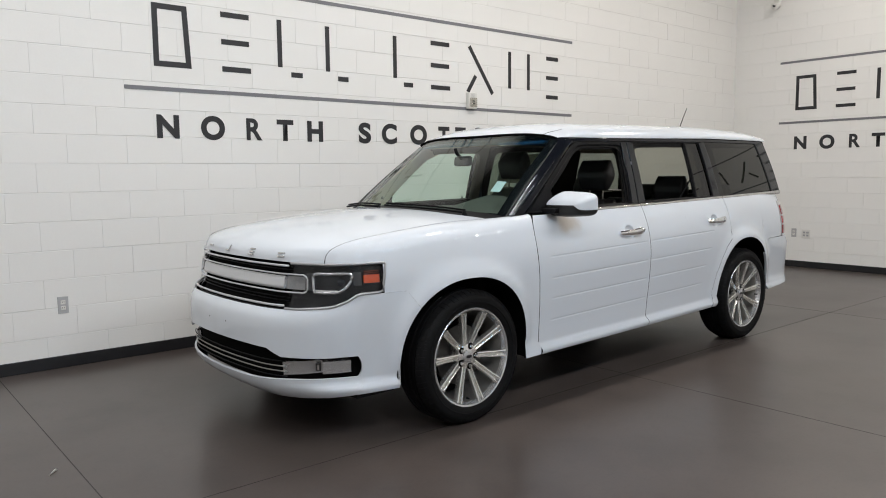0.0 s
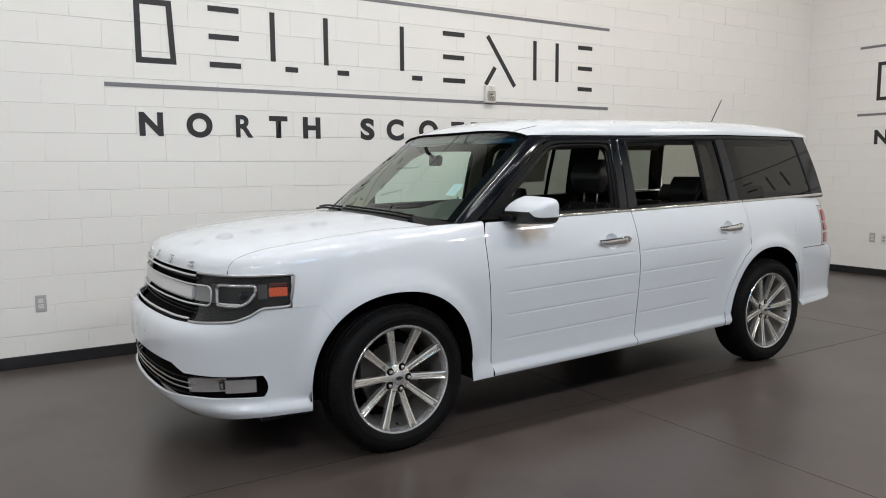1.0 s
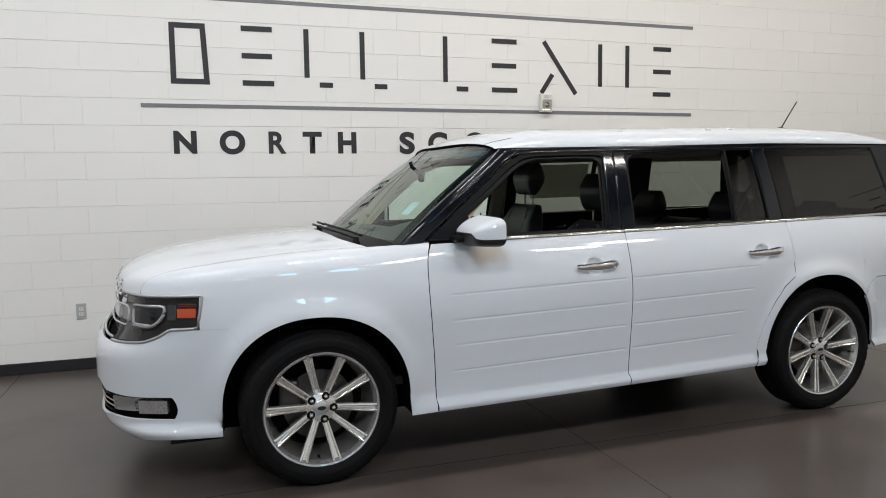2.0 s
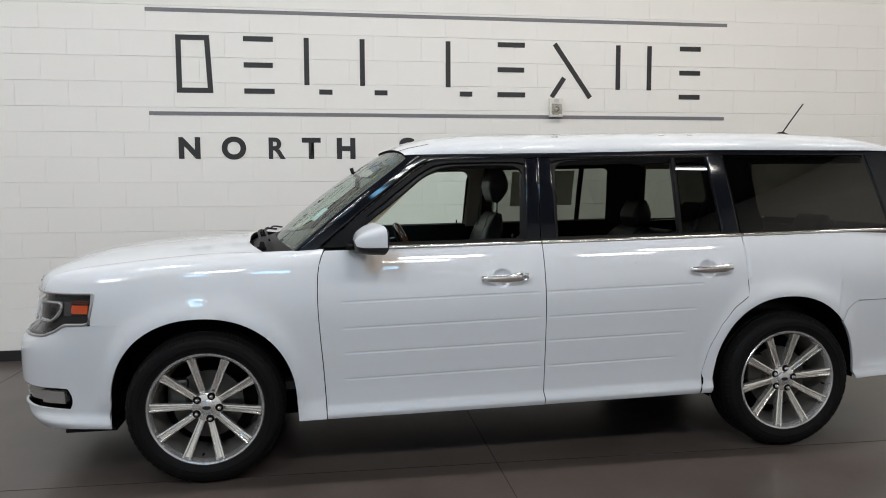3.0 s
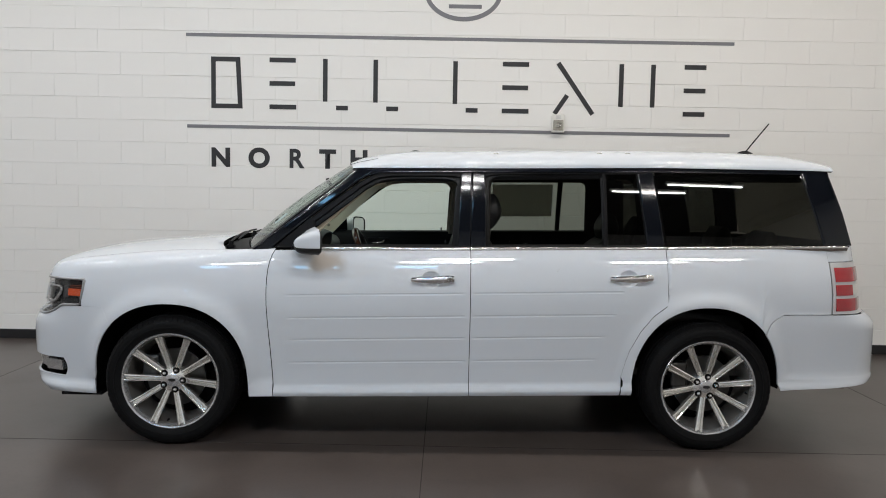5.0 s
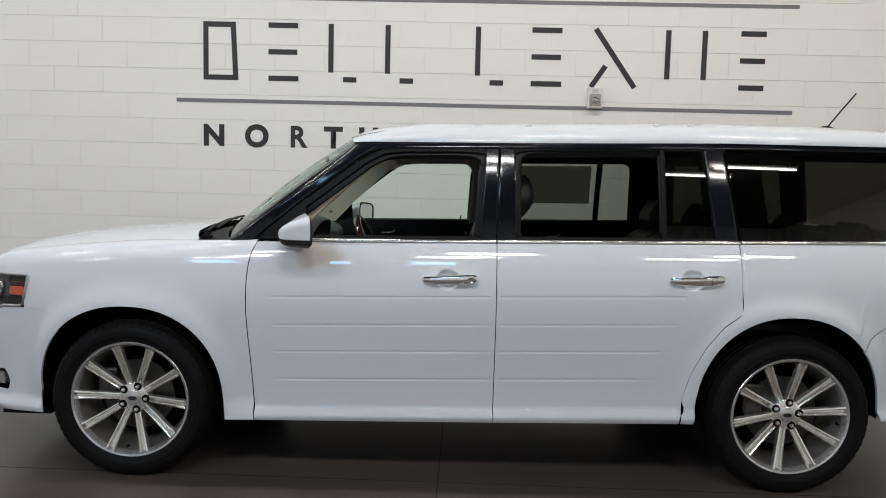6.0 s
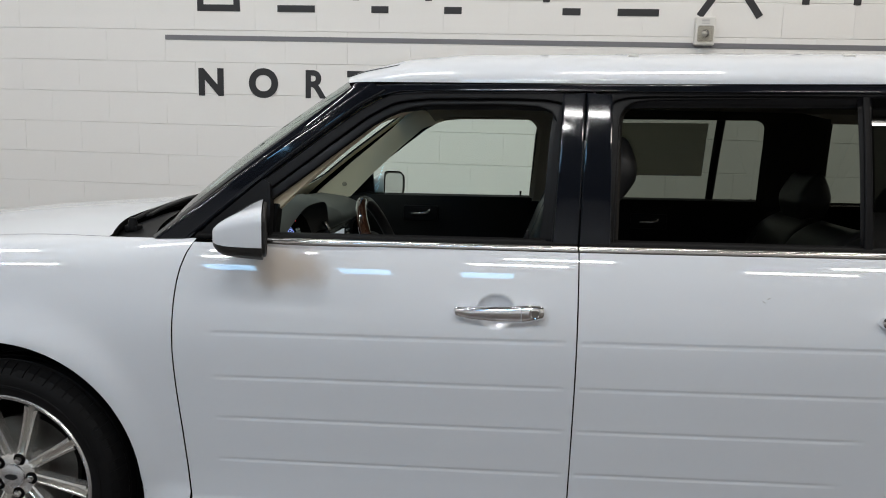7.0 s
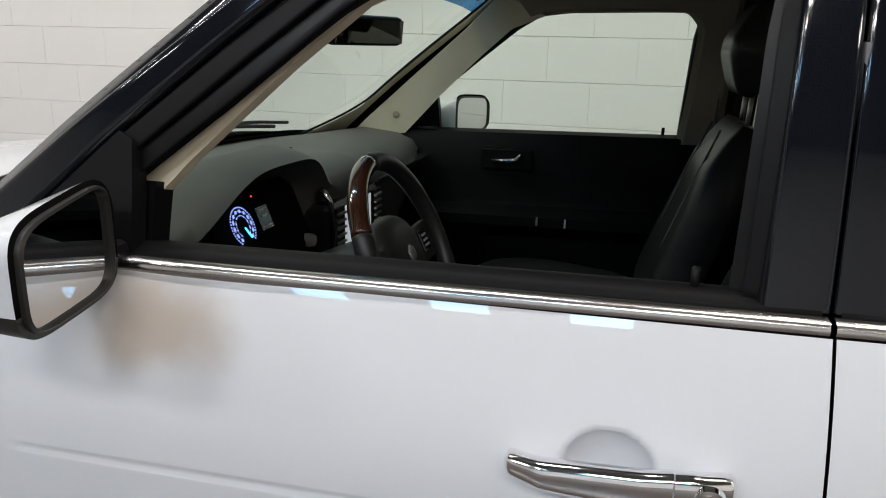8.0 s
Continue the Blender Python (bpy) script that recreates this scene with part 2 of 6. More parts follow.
def thick(ob, t, offset=-1.0):
    me = ob.data
    seen = {}
    for p in me.polygons:
        for k in p.edge_keys:
            seen[k] = seen.get(k, 0) + 1
    for e in me.edges:
        if seen.get(e.key, 0) == 1:
            e.use_edge_sharp = True
    mod = ob.modifiers.new("thickness", "SOLIDIFY")
    if me.materials[0] in (M_PAINT, M_PAINT_PATCH):
        me.materials.append(M_DARK)
        mod.material_offset = mod.material_offset_rim = 1
    mod.thickness, mod.offset, mod.use_even_offset = t, offset, False
    return ob


def grid_faces(nu, nv, flip=False):
    out = []
    for i in range(nu - 1):
        for j in range(nv - 1):
            q = (i * nv + j, (i + 1) * nv + j, (i + 1) * nv + j + 1, i * nv + j + 1)
            out.append(q[::-1] if flip else q)
    return out


def lathe(name, profile, mat, parent=None, segs=64, label="", axis_y=0.0, closed=False):
    """Turns a profile of (radius, y) about the y axis."""
    verts, faces, n = [], [], len(profile)
    for i in range(segs):
        a = 2 * math.pi * i / segs
        for r, y in profile:
            verts.append((r * math.cos(a), y, r * math.sin(a)))
    for i in range(segs):
        k = (i + 1) % segs
        for j in range(n - 1 if not closed else n):
            jj = (j + 1) % n
            faces.append((i * n + j, i * n + jj, k * n + jj, k * n + j))
    ob = raw(name, verts, faces, mat, parent, label)
    return soft(ob, 35)


def catmull(points, per=16):
    p = np.array(points, float)
    p = np.vstack([2 * p[0] - p[1], p, 2 * p[-1] - p[-2]])
    out = []
    for i in range(1, len(p) - 2):
        for k in range(per):
            t = k / per
            out.append(0.5 * (2 * p[i] + (p[i + 1] - p[i - 1]) * t + (2 * p[i - 1] - 5 * p[i] + 4 * p[i + 1] - p[i + 2]) * t**2
                              + (3 * p[i] - p[i - 1] - 3 * p[i + 1] + p[i + 2]) * t**3))
    out.append(p[-2])
    return np.array(out)


def resample(poly, n):
    poly = np.array(poly, float)
    d = np.r_[0, np.cumsum(np.linalg.norm(np.diff(poly, axis=0), axis=1))]
    s = np.linspace(0, d[-1], n)
    return np.stack([np.interp(s, d, poly[:, k]) for k in range(poly.shape[1])], 1)


def tube(name, points, r, mat, parent=None, label="", segs=10, closed=False, flat=1.0):
    """A swept round bar through points; flat squeezes it upright."""
    p = np.array(points, float)
    n = len(p)
    verts, faces = [], []
    for i in range(n):
        a, b = (p[i - 1], p[(i + 1) % n]) if closed else (p[max(i - 1, 0)], p[min(i + 1, n - 1)])
        d = Vector(b - a).normalized()
        up = Vector((0, 0, 1)) if abs(d.z) < 0.95 else Vector((1, 0, 0))
        s = d.cross(up).normalized()
        w = s.cross(d)
        rr = r[i] if hasattr(r, "__len__") else r
        for k in range(segs):
            t = 2 * math.pi * k / segs
            verts.append(Vector(p[i]) + s * (rr * math.cos(t)) + w * (rr * flat * math.sin(t)))
    for i in range(n if closed else n - 1):
        for k in range(segs):
            k2, i2 = (k + 1) % segs, (i + 1) % n
            faces.append((i * segs + k, i * segs + k2, i2 * segs + k2, i2 * segs + k))
    if not closed:
        faces += [tuple(range(segs))[::-1], tuple((n - 1) * segs + k for k in range(segs))]
    return raw(name, verts, faces, mat, parent, label)


# ---------------------------------------------------------------- the room
floor = box("floor", (WALL_W - 0.2, WALL_S - 0.2, -0.12), (WALL_E + 0.2, WALL_N + 0.2, 0), M_FLOOR)
tagged(floor, "dark brown-grey stained and sealed concrete floor", "floor", kind="structure")
# saw-cut joints
for i, (lo, hi) in enumerate((((-1.8205, WALL_S, 0.0), (-1.8155, WALL_N, 0.0008)), ((1.4035, WALL_S, 0.0), (1.4085, WALL_N, 0.0008)),
                              ((4.6215, WALL_S, 0.0), (4.6265, WALL_N, 0.0008)), ((WALL_W, -0.8715, 0.0), (WALL_E, -0.8665, 0.0008)),
                              ((WALL_W, -4.1715, 0.0), (WALL_E, -4.1665, 0.0008)))):
    box("floor_joint", lo, hi, M_CUT, floor)
ceiling = box("ceiling", (WALL_W - 0.2, WALL_S - 0.2, CEIL), (WALL_E + 0.2, WALL_N + 0.2, CEIL + 0.15), M_CEIL)
tagged(ceiling, "dark painted ceiling", "ceiling", kind="structure")

BL, BH, GAP, VGAP = 0.4064, 0.2032, 0.0025, 0.0005
Z0, X0 = 0.026, -0.89
wall_north = box("wall_north", (WALL_W - 0.2, WALL_N + 0.004, 0), (WALL_E + 0.2, WALL_N + 0.2, CEIL), M_JOINT)
tagged(wall_north, "white painted concrete block wall with fine joints", "wall", kind="structure")
wall_east = box("wall_east", (WALL_E + 0.004, WALL_S - 0.2, 0), (WALL_E + 0.2, WALL_N + 0.004, CEIL), M_JOINT)
tagged(wall_east, "white painted concrete block wall with fine joints", "wall", kind="structure")
wall_south = box("wall_south", (WALL_W, WALL_S - 0.2, 0), (WALL_E + 0.004, WALL_S, CEIL), M_SOUTH)
tagged(wall_south, "plain white painted wall", "wall", kind="structure")
wall_west = box("wall_west", (WALL_W - 0.2, WALL_S - 0.2, 0), (WALL_W, WALL_N + 0.004, CEIL), M_WALL)
tagged(wall_west, "plain white painted wall", "wall", kind="structure")
box("baseboard", (WALL_W, WALL_N - 0.012, 0), (WALL_E - 0.012, WALL_N - 0.0005, 0.088), M_BASE, None, 0.004)
tagged(bpy.data.objects["baseboard"], "black rubber cove base along the block wall", "baseboard", kind="structure")
tagged(box("baseboard", (WALL_E - 0.012, WALL_S, 0), (WALL_E - 0.0005, WALL_N - 0.0005, 0.088), M_BASE, None, 0.004),
       "black rubber cove base along the block wall", "baseboard", kind="structure")

# ceiling lights: rows of two-tube fluorescent fixtures
fixture = None
for y, places, power in LAMP_ROWS:
    for x in places:
        if fixture is None:
            fixture = thing("strip_light", "white fluorescent strip light fixed to the ceiling", "light", "ceiling lights")
            bm = bmesh.new()
            add_box(bm, (-0.60, -0.06, -0.06), (0.60, 0.06, 0.0), 0.012)
            part("housing", bm, M_FIXTURE, fixture)
            tube("tube", [(-0.57, 0, -0.085), (0.57, 0, -0.085)], 0.024, M_TUBE, fixture, "glowing fluorescent tube")
            fixture.location = (x, y, CEIL)
        else:
            copy_thing(fixture, pose(x, y, CEIL))
        lamp = bpy.data.lights.new("strip_lamp", "AREA")
        lamp.shape, lamp.size, lamp.size_y, lamp.energy, lamp.color = "RECTANGLE", 1.14, 0.06, power, (1.0, 0.945, 0.87) if x > 2.0 else (0.99, 1.0, 1.0)
        lo = new("strip_lamp", lamp)
        lo.matrix_world = pose(x, y, CEIL - 0.115)

# small cool-white panels beside the strip lights
panel_light = None
for x in PANEL_X:
    m = pose(x, PANEL_Y, CEIL)
    if panel_light is None:
        panel_light = thing("panel_light", "small cool-white light panel fixed to the ceiling", "light", "ceiling panels")
        bm = bmesh.new()
        add_box(bm, (-0.355, -0.32, -0.03), (0.355, 0.32, 0.0), 0.006)
        part("frame", bm, M_FIXTURE, panel_light)
        bm = bmesh.new()
        add_box(bm, (-0.325, -0.29, -0.034), (0.325, 0.29, -0.0305))
        part("diffuser", bm, M_COOL, panel_light, "cool-white glowing diffuser")
        panel_light.matrix_world = m
    else:
        copy_thing(panel_light, m)

# ---------------------------------------------------------------- wall signs
def stroke(name, pts, w, mat, parent, m, closed=False, depth=0.003):
    """A painted stroke of even width through points of the wall's plane."""
    p = [Vector(q) for q in pts]
    n = len(p)
    left, right = [], []
    for i in range(n):
        a, b = (p[i - 1], p[(i + 1) % n]) if closed else (p[max(i - 1, 0)], p[min(i + 1, n - 1)])
        d0 = (p[i] - a).normalized() if (p[i] - a).length > 1e-9 else (b - p[i]).normalized()
        d1 = (b - p[i]).normalized() if (b - p[i]).length > 1e-9 else d0
        t = (d0 + d1).normalized()
        s = Vector((-t.y, t.x)) * (w / 2 / max(0.5, t.dot(d1)))
        left.append(p[i] + s)
        right.append(p[i] - s)
    verts = [m @ Vector((q.x, z, q.y)) for z in (0, -depth) for q in left + right]
    faces = []
    for i in range(n if closed else n - 1):
        k = (i + 1) % n
        faces += [(2 * n + i, 2 * n + k, 3 * n + k, 3 * n + i), (i, 2 * n + i, 2 * n + k, k)[::-1], (n + i, 3 * n + i, 3 * n + k, n + k)]
    ob = raw(name, verts, faces, mat, parent, smooth=False)
    return ob


def letter_mesh(ch, x0, x1, z0, z1, mat, parent, m, bold=0.0):
    cu = bpy.data.curves.new("letter", "FONT")
    cu.body, cu.size, cu.extrude, cu.offset = ch, 1.0, 0.0, bold
    tmp = bpy.data.objects.new("letter_tmp", cu)
    scene.collection.objects.link(tmp)
    me = bpy.data.meshes.new_from_object(tmp.evaluated_get(bpy.context.evaluated_depsgraph_get()))
    bpy.data.objects.remove(tmp)
    co = np.array([v.co[:] for v in me.vertices])
    lo, hi = co.min(0), co.max(0)
    for v in me.vertices:
        v.co = m @ Vector((x0 + (v.co.x - lo[0]) / (hi[0] - lo[0]) * (x1 - x0), -0.003, z0 + (v.co.y - lo[1]) / (hi[1] - lo[1]) * (z1 - z0)))
    me.materials.clear()
    me.materials.append(mat)
    ob = new("letter", me)
    ob.parent = parent
    return ob


def wall_sign(m):
    sign = thing("wall_sign", "charcoal and grey painted sign on the white block wall", "sign", "painted wall signs")
    top, bot, w = 2.622, 2.198, 0.042
    def S(pts, closed=False, ww=w):
        stroke("bar", pts, ww, M_INK, sign, m, closed)
    # plain bars in place of the name's marks
    mid = 0.5 * (top + bot)
    S([(-0.645, bot), (-0.645, top), (-0.42, top), (-0.40, bot)], True)
    for x in (-0.11, 2.025):
        for z, e in ((bot, 0.225), (mid, 0.215), (top, 0.22)):
            S([(x - 0.021, z), (x + e, z)])
    for x in (0.38, 0.842, 1.572):
        S([(x, top + 0.018), (x, bot + 0.055)])
        S([(x + 0.10, bot), (x + 0.21, bot)])
    S([(2.512, top + 0.018), (2.838, bot - 0.018)])
    S([(2.60, mid - 0.06), (2.488, bot - 0.018)])
    for x in (3.092, 3.382):
        S([(x, top + 0.018), (x, bot + 0.055)])
    for z in (bot, mid, top):
        S([(3.665, z), (3.865, z)])
    stroke("line", [(-0.895, 2.838), (4.11, 2.838)], 0.030, M_GREY, sign, m)
    stroke("line", [(-0.89, 2.010), (4.105, 2.010)], 0.030, M_GREY, sign, m)
    ring = [(1.632 + 0.335 * math.cos(a), 3.262 + 0.245 * math.sin(a)) for a in np.linspace(0, 2 * math.pi, 48, endpoint=False)]
    stroke("ring", ring, 0.04, M_GREY, sign, m, True)
    stroke("bar", [(1.50, 3.13), (1.80, 3.13)], 0.035, M_GREY, sign, m)
    spans = (("N", -0.667, -0.495), ("O", -0.325, -0.128), ("R", 0.055, 0.195), ("T", 0.328, 0.485), ("H", 0.618, 0.775),
             ("S", 1.148, 1.284), ("C", 1.405, 1.580), ("O", 1.738, 1.945), ("T", 2.090, 2.235), ("T", 2.312, 2.455),
             ("S", 2.56, 2.69), ("D", 2.83, 2.99), ("A", 3.09, 3.28), ("L", 3.41, 3.52), ("E", 3.67, 3.79))
    for ch, a, b in spans:
        r = 0.006 if ch in "OCS" else 0.0
        letter_mesh(ch, a, b, 1.640 - r, 1.818 + r, M_INK, sign, m, 0.03 if ch == "R" else 0.045)
    return sign


wall_sign(Matrix.Translation((0, WALL_N - 0.0, 0)))
# the same sign on the east wall, 2.115 m nearer its corner
wall_sign(Matrix.Translation((WALL_E, 1.22 - 0.895, 0)) @ Matrix.Rotation(radians(-90), 4, "Z"))

# ---------------------------------------------------------------- the car: body surface
# plan outline of the lower body, front centre to rear centre, driver's side at -y
PLAN = catmull([(-1.008, 0.0), (-0.998, -0.24), (-0.960, -0.48), (-0.843, -0.695), (-0.68, -0.808), (-0.46, -0.868), (-0.2, -0.91), (0.1, -0.93),
                (0.6, -0.936), (1.5, -0.94), (2.5, -0.936), (3.1, -0.929), (3.55, -0.913), (3.82, -0.878), (3.96, -0.79), (4.04, -0.64), (4.09, -0.33), (4.10, 0.0)], 14)
PU = np.r_[0, np.cumsum(np.linalg.norm(np.diff(PLAN, axis=0), axis=1))]
_t = np.gradient(PLAN, axis=0)
_t /= np.linalg.norm(_t, axis=1)[:, None]
PN = np.stack([_t[:, 1], -_t[:, 0]], 1)
PN[0], PN[-1] = (-1, 0), (1, 0)


def u_at(x):
    return float(np.interp(x, PLAN[:, 0], PU))


def u_front(y):
    k = 14 * 5
    return float(np.interp(y, -PLAN[:k, 1], PU[:k]))


SIDE_Z = (0.20, 0.255, 0.28, 0.306, 0.319, 0.346, 0.44, 0.60, 0.72, 0.78, 0.84, 0.90, 0.95, 1.00, 1.035, 1.08, 1.12, 1.16, 1.2)
SIDE_IN = (0.11, 0.050, 0.020, 0.005, 0.005, 0.037, 0.030, 0.012, 0.0025, 0.0, 0.0035, 0.012, 0.0235, 0.039, 0.0523, 0.0724, 0.0930, 0.1165, 0.142)
FRONT_Z = (0.20, 0.235, 0.27, 0.33, 0.45, 0.60, 0.645, 0.675, 0.70, 0.73, 0.92, 0.98, 1.10)
FRONT_IN = (0.14, 0.085, 0.04, 0.012, 0.0, 0.0, 0.006, 0.020, 0.05, 0.084, 0.117, 0.14, 0.225)


def smooth_table(zs, vs, r=0.018):
    g = np.linspace(0.1, 1.4, 521)
    v = np.interp(g, zs, vs)
    k = np.exp(-0.5 * (np.arange(-20, 21) * 0.0025 / r) ** 2)
    return g, np.convolve(np.pad(v, 20, mode="edge"), k / k.sum(), "valid")


SIDE_T, FRONT_T = smooth_table(SIDE_Z, SIDE_IN, 0.0045), smooth_table(FRONT_Z, FRONT_IN, 0.016)
_k = np.clip((SIDE_T[0] - 0.42) / 0.06, 0, 1)
SIDE_T = (SIDE_T[0], SIDE_T[1] * (1 - _k) + smooth_table(SIDE_Z, SIDE_IN, 0.022)[1] * _k)
ARCHES = ((-0.008, 0.431, 0.438), (2.978, 0.416, 0.463))
AZ = 0.36


def arch_z(k, x):
    cx, a, b = ARCHES[k]
    d = min(1.0, abs(x - cx) / a)
    return AZ + b * (1 - d**2.2) ** (1 / 2.2)


def skin(u, z, off=0.0):
    """A point of the lower body, off metres outside its skin."""
    x, y = np.interp(u, PU, PLAN[:, 0]), np.interp(u, PU, PLAN[:, 1])
    nx, ny = np.interp(u, PU, PN[:, 0]), np.interp(u, PU, PN[:, 1])
    zz = z - 0.02 * (x - 1.0) if x > 0 else z + 0.02
    ins = ny**2 * float(np.interp(zz, *SIDE_T))
    ins += nx**2 * (float(np.interp(z, *FRONT_T)) if nx < 0 else 0.0)
    if nx > 0:
        ins += nx * float(np.interp(z, (0.3, 0.36, 0.45, 0.72, 0.775, 0.80, 1.16, 1.3), (0.02, -0.012, -0.032, -0.028, 0.012, 0.082, 0.112, 0.13)))
    for cx, ra, rb in ARCHES:
        dz = max(0.0, z - AZ) / rb
        rho = ((abs(x - cx) / ra) ** 2.2 + dz**2.2) ** (1 / 2.2)
        fade = 1.0 if z > AZ + 0.06 else math.exp(-((AZ + 0.06 - z) / 0.08) ** 2)
        ins -= 0.027 * fade * math.exp(-(((rho - 1.02) / 0.13) ** 2)) * ny**2
    return np.array([x + nx * (off - ins), y + ny * (off - ins), z])


def bands(name, us, zfs, counts, mat, parent, side, label="", skip=None, off=None, t=0.018, ease=None, clip=None, cap=None):
    """A body panel: columns at the plan's us, rows between the heights zfs (functions of the column), counts rows a band.
    side -1 is the driver's, 1 the far side, 0 both in one mesh about the middle."""
    rows = []
    for b, n in enumerate(counts):
        rows += [(b, k / n) for k in range(n)]
    rows.append((len(counts) - 1, 1.0))
    nv = len(rows)
    pts = np.zeros((len(us), nv, 3))
    for i, u in enumerate(us):
        zs = [f(u) for f in zfs]
        for j, (b, f) in enumerate(rows):
            if ease and b == len(counts) - 1:
                f = 1 - (1 - f) ** ease
            z = zs[b] + (zs[b + 1] - zs[b]) * f
            z = max(z, clip(u)) if clip else z
            z = min(z, cap(u)) if cap else z
            pts[i, j] = skin(u, z, off(u, z) if off else 0.0)
    verts, faces = [], []
    def put(sg):
        base = len(verts)
        for p in pts.reshape(-1, 3):
            verts.append((p[0], p[1] * sg, p[2]))
        for i in range(len(us) - 1):
            for j in range(nv - 1):
                if skip and skip(0.5 * (us[i] + us[i + 1]), rows[j][0]):
                    continue
                q = (base + i * nv + j, base + (i + 1) * nv + j, base + (i + 1) * nv + j + 1, base + i * nv + j + 1)
                faces.append(q if sg > 0 else q[::-1])
    if side <= 0:
        put(1)
    if side >= 0:
        put(-1)
    me = bpy.data.meshes.new(name)
    bm = bmesh.new()
    vs = [bm.verts.new(v) for v in verts]
    for f in faces:
        if len({tuple(np.round(verts[k], 5)) for k in f}) >= 3:
            bm.faces.new([vs[k] for k in f])
    bmesh.ops.remove_doubles(bm, verts=bm.verts, dist=0.0002)
    bmesh.ops.delete(bm, geom=[v for v in bm.verts if not v.link_faces], context="VERTS")
    ob = part(name, bm, mat, parent, label, smooth=True)
    if t:
        thick(ob, t)
    return ob


def cols(*stops):
    """Columns: x, count, x, count, x ... along the side."""
    out = []
    for k in range(0, len(stops) - 2, 2):
        out += list(np.linspace(stops[k], stops[k + 2], stops[k + 1], endpoint=False))
    return [u_at(x) for x in out + [stops[-1]]]


def ux(u):
    return float(np.interp(u, PU, PLAN[:, 0]))


def uy(u):
    return float(np.interp(u, PU, PLAN[:, 1]))


def table(xs, zs):
    return lambda u: float(np.interp(ux(u), xs, zs))


def arch_cols(k, x0, x1, n):
    cx, a, _ = ARCHES[k]
    t0, t1 = math.acos(max(-1, min(1, (x0 - cx) / a))), math.acos(max(-1, min(1, (x1 - cx) / a)))
    return [u_at(cx + a * math.cos(t)) for t in np.linspace(t0, t1, n)]


# greenhouse: the windows' tilted surface
def gh_y(x, z, off=0.0):
    d = z - 1.12
    return 0.826 - 0.20 * d - 0.17 * d * d - 0.02 * (max(0, x - 2.4) / 1.3) ** 2 - 0.03 * (max(0, 1.0 - x) / 0.6) ** 2 + off


def gh_patch(name, a, b, mat, parent, side, label="", off=0.0, t=0.012, n=40, rows=6, edge=0.0):
    """A strip of the windows' surface between two lines of (x, z); edge is the radius of its rounded long edges."""
    a, b = resample(a, n), resample(b, n)
    fs = [j / (rows - 1) for j in range(rows)]
    if edge:
        fs = [0.0, 0.02, 0.05, 0.1] + list(np.linspace(0.18, 0.82, rows)) + [0.9, 0.95, 0.98, 1.0]
        rows = len(fs)
    verts = []
    for i in range(n):
        wide = float(np.linalg.norm(b[i] - a[i]))
        for f in fs:
            x, z = a[i] + (b[i] - a[i]) * f
            d = edge - min(edge, min(f, 1 - f) * wide)
            verts.append((x, side * gh_y(x, z, off - edge + math.sqrt(edge * edge - d * d)), z))
    c2 = sum(np.cross(np.subtract(verts[(i + 1) * rows], verts[i * rows]), np.subtract(verts[i * rows + rows - 1], verts[i * rows]))[1] for i in range(n - 1))
    ob = raw(name, verts, grid_faces(n, rows, flip=(c2 * side) < 0), mat, parent, label)
    if t:
        thick(ob, t)
    return ob


def window_frame(a, b, side, label):
    """A door's window frame: a raised outer band and a lower rubber seal towards the opening."""
    a, b = resample(a, 120), resample(b, 120)
    if side > 0:
        b = a + (b - a) * 0.6
    mid = a + (b - a) * 0.52
    gh_patch("window_frame", a, mid, M_SATIN, car, side, label, off=0.003, t=0.03, n=120, rows=4, edge=0.005)
    gh_patch("window_seal", mid, b, M_SEAL, car, side, "black rubber window seal", off=-0.006, t=0.03, n=120, rows=4, edge=0.006)


car = thing("car", "white station-wagon style crossover with black pillars and silver alloy wheels", "car")
# it stands a little askew to the wall, turned about its front corner
CAR_TURN, CAR_PIVOT = 0.0215, (-0.2, -0.9, 0.0)
car.matrix_world = Matrix.Translation(CAR_PIVOT) @ Matrix.Rotation(CAR_TURN, 4, "Z") @ Matrix.Translation([-c for c in CAR_PIVOT]) @ Matrix.Translation((-0.0128, 0, 0)) @ Matrix.Diagonal((1.008, 1, 1, 1))
BELT = table((0.5, 0.56, 1.646, 2.76, 3.66, 3.81), (1.098, 1.099, 1.115, 1.137, 1.156, 1.160))
SILL = table((0.40, 0.56, 1.65, 2.50, 2.6), (0.279, 0.282, 0.298, 0.313, 0.314))
GROOVES = (0.472, 0.604, 0.728, 0.855)


def groove(i, dz):
    return lambda u: GROOVES[i] + 0.0245 * (ux(u) - 0.636) + dz


def seam_front(z):
    return float(np.interp(z, (0.29, 0.42, 0.56, 0.68, 0.80, 0.88, 0.94, 0.99, 1.03, 1.07, 1.106), (0.564, 0.557, 0.548, 0.5375, 0.529, 0.5265, 0.527, 0.5295, 0.535, 0.546, 0.563)))


def settle(p, wide):
    """Smooths a line by straight fits over a width that grows along it."""
    d = np.r_[0, np.cumsum(np.linalg.norm(np.diff(p, axis=0), axis=1))]
    out = []
    for s in d:
        w = np.exp(-0.5 * ((d - s) / wide(s)) ** 2) * np.gradient(d)
        a = np.stack([np.ones_like(d), d - s, (d - s) ** 2], 1)
        out.append(np.linalg.lstsq(a * np.sqrt(w)[:, None], p * np.sqrt(w)[:, None], rcond=None)[0][0])
    return np.array(out)


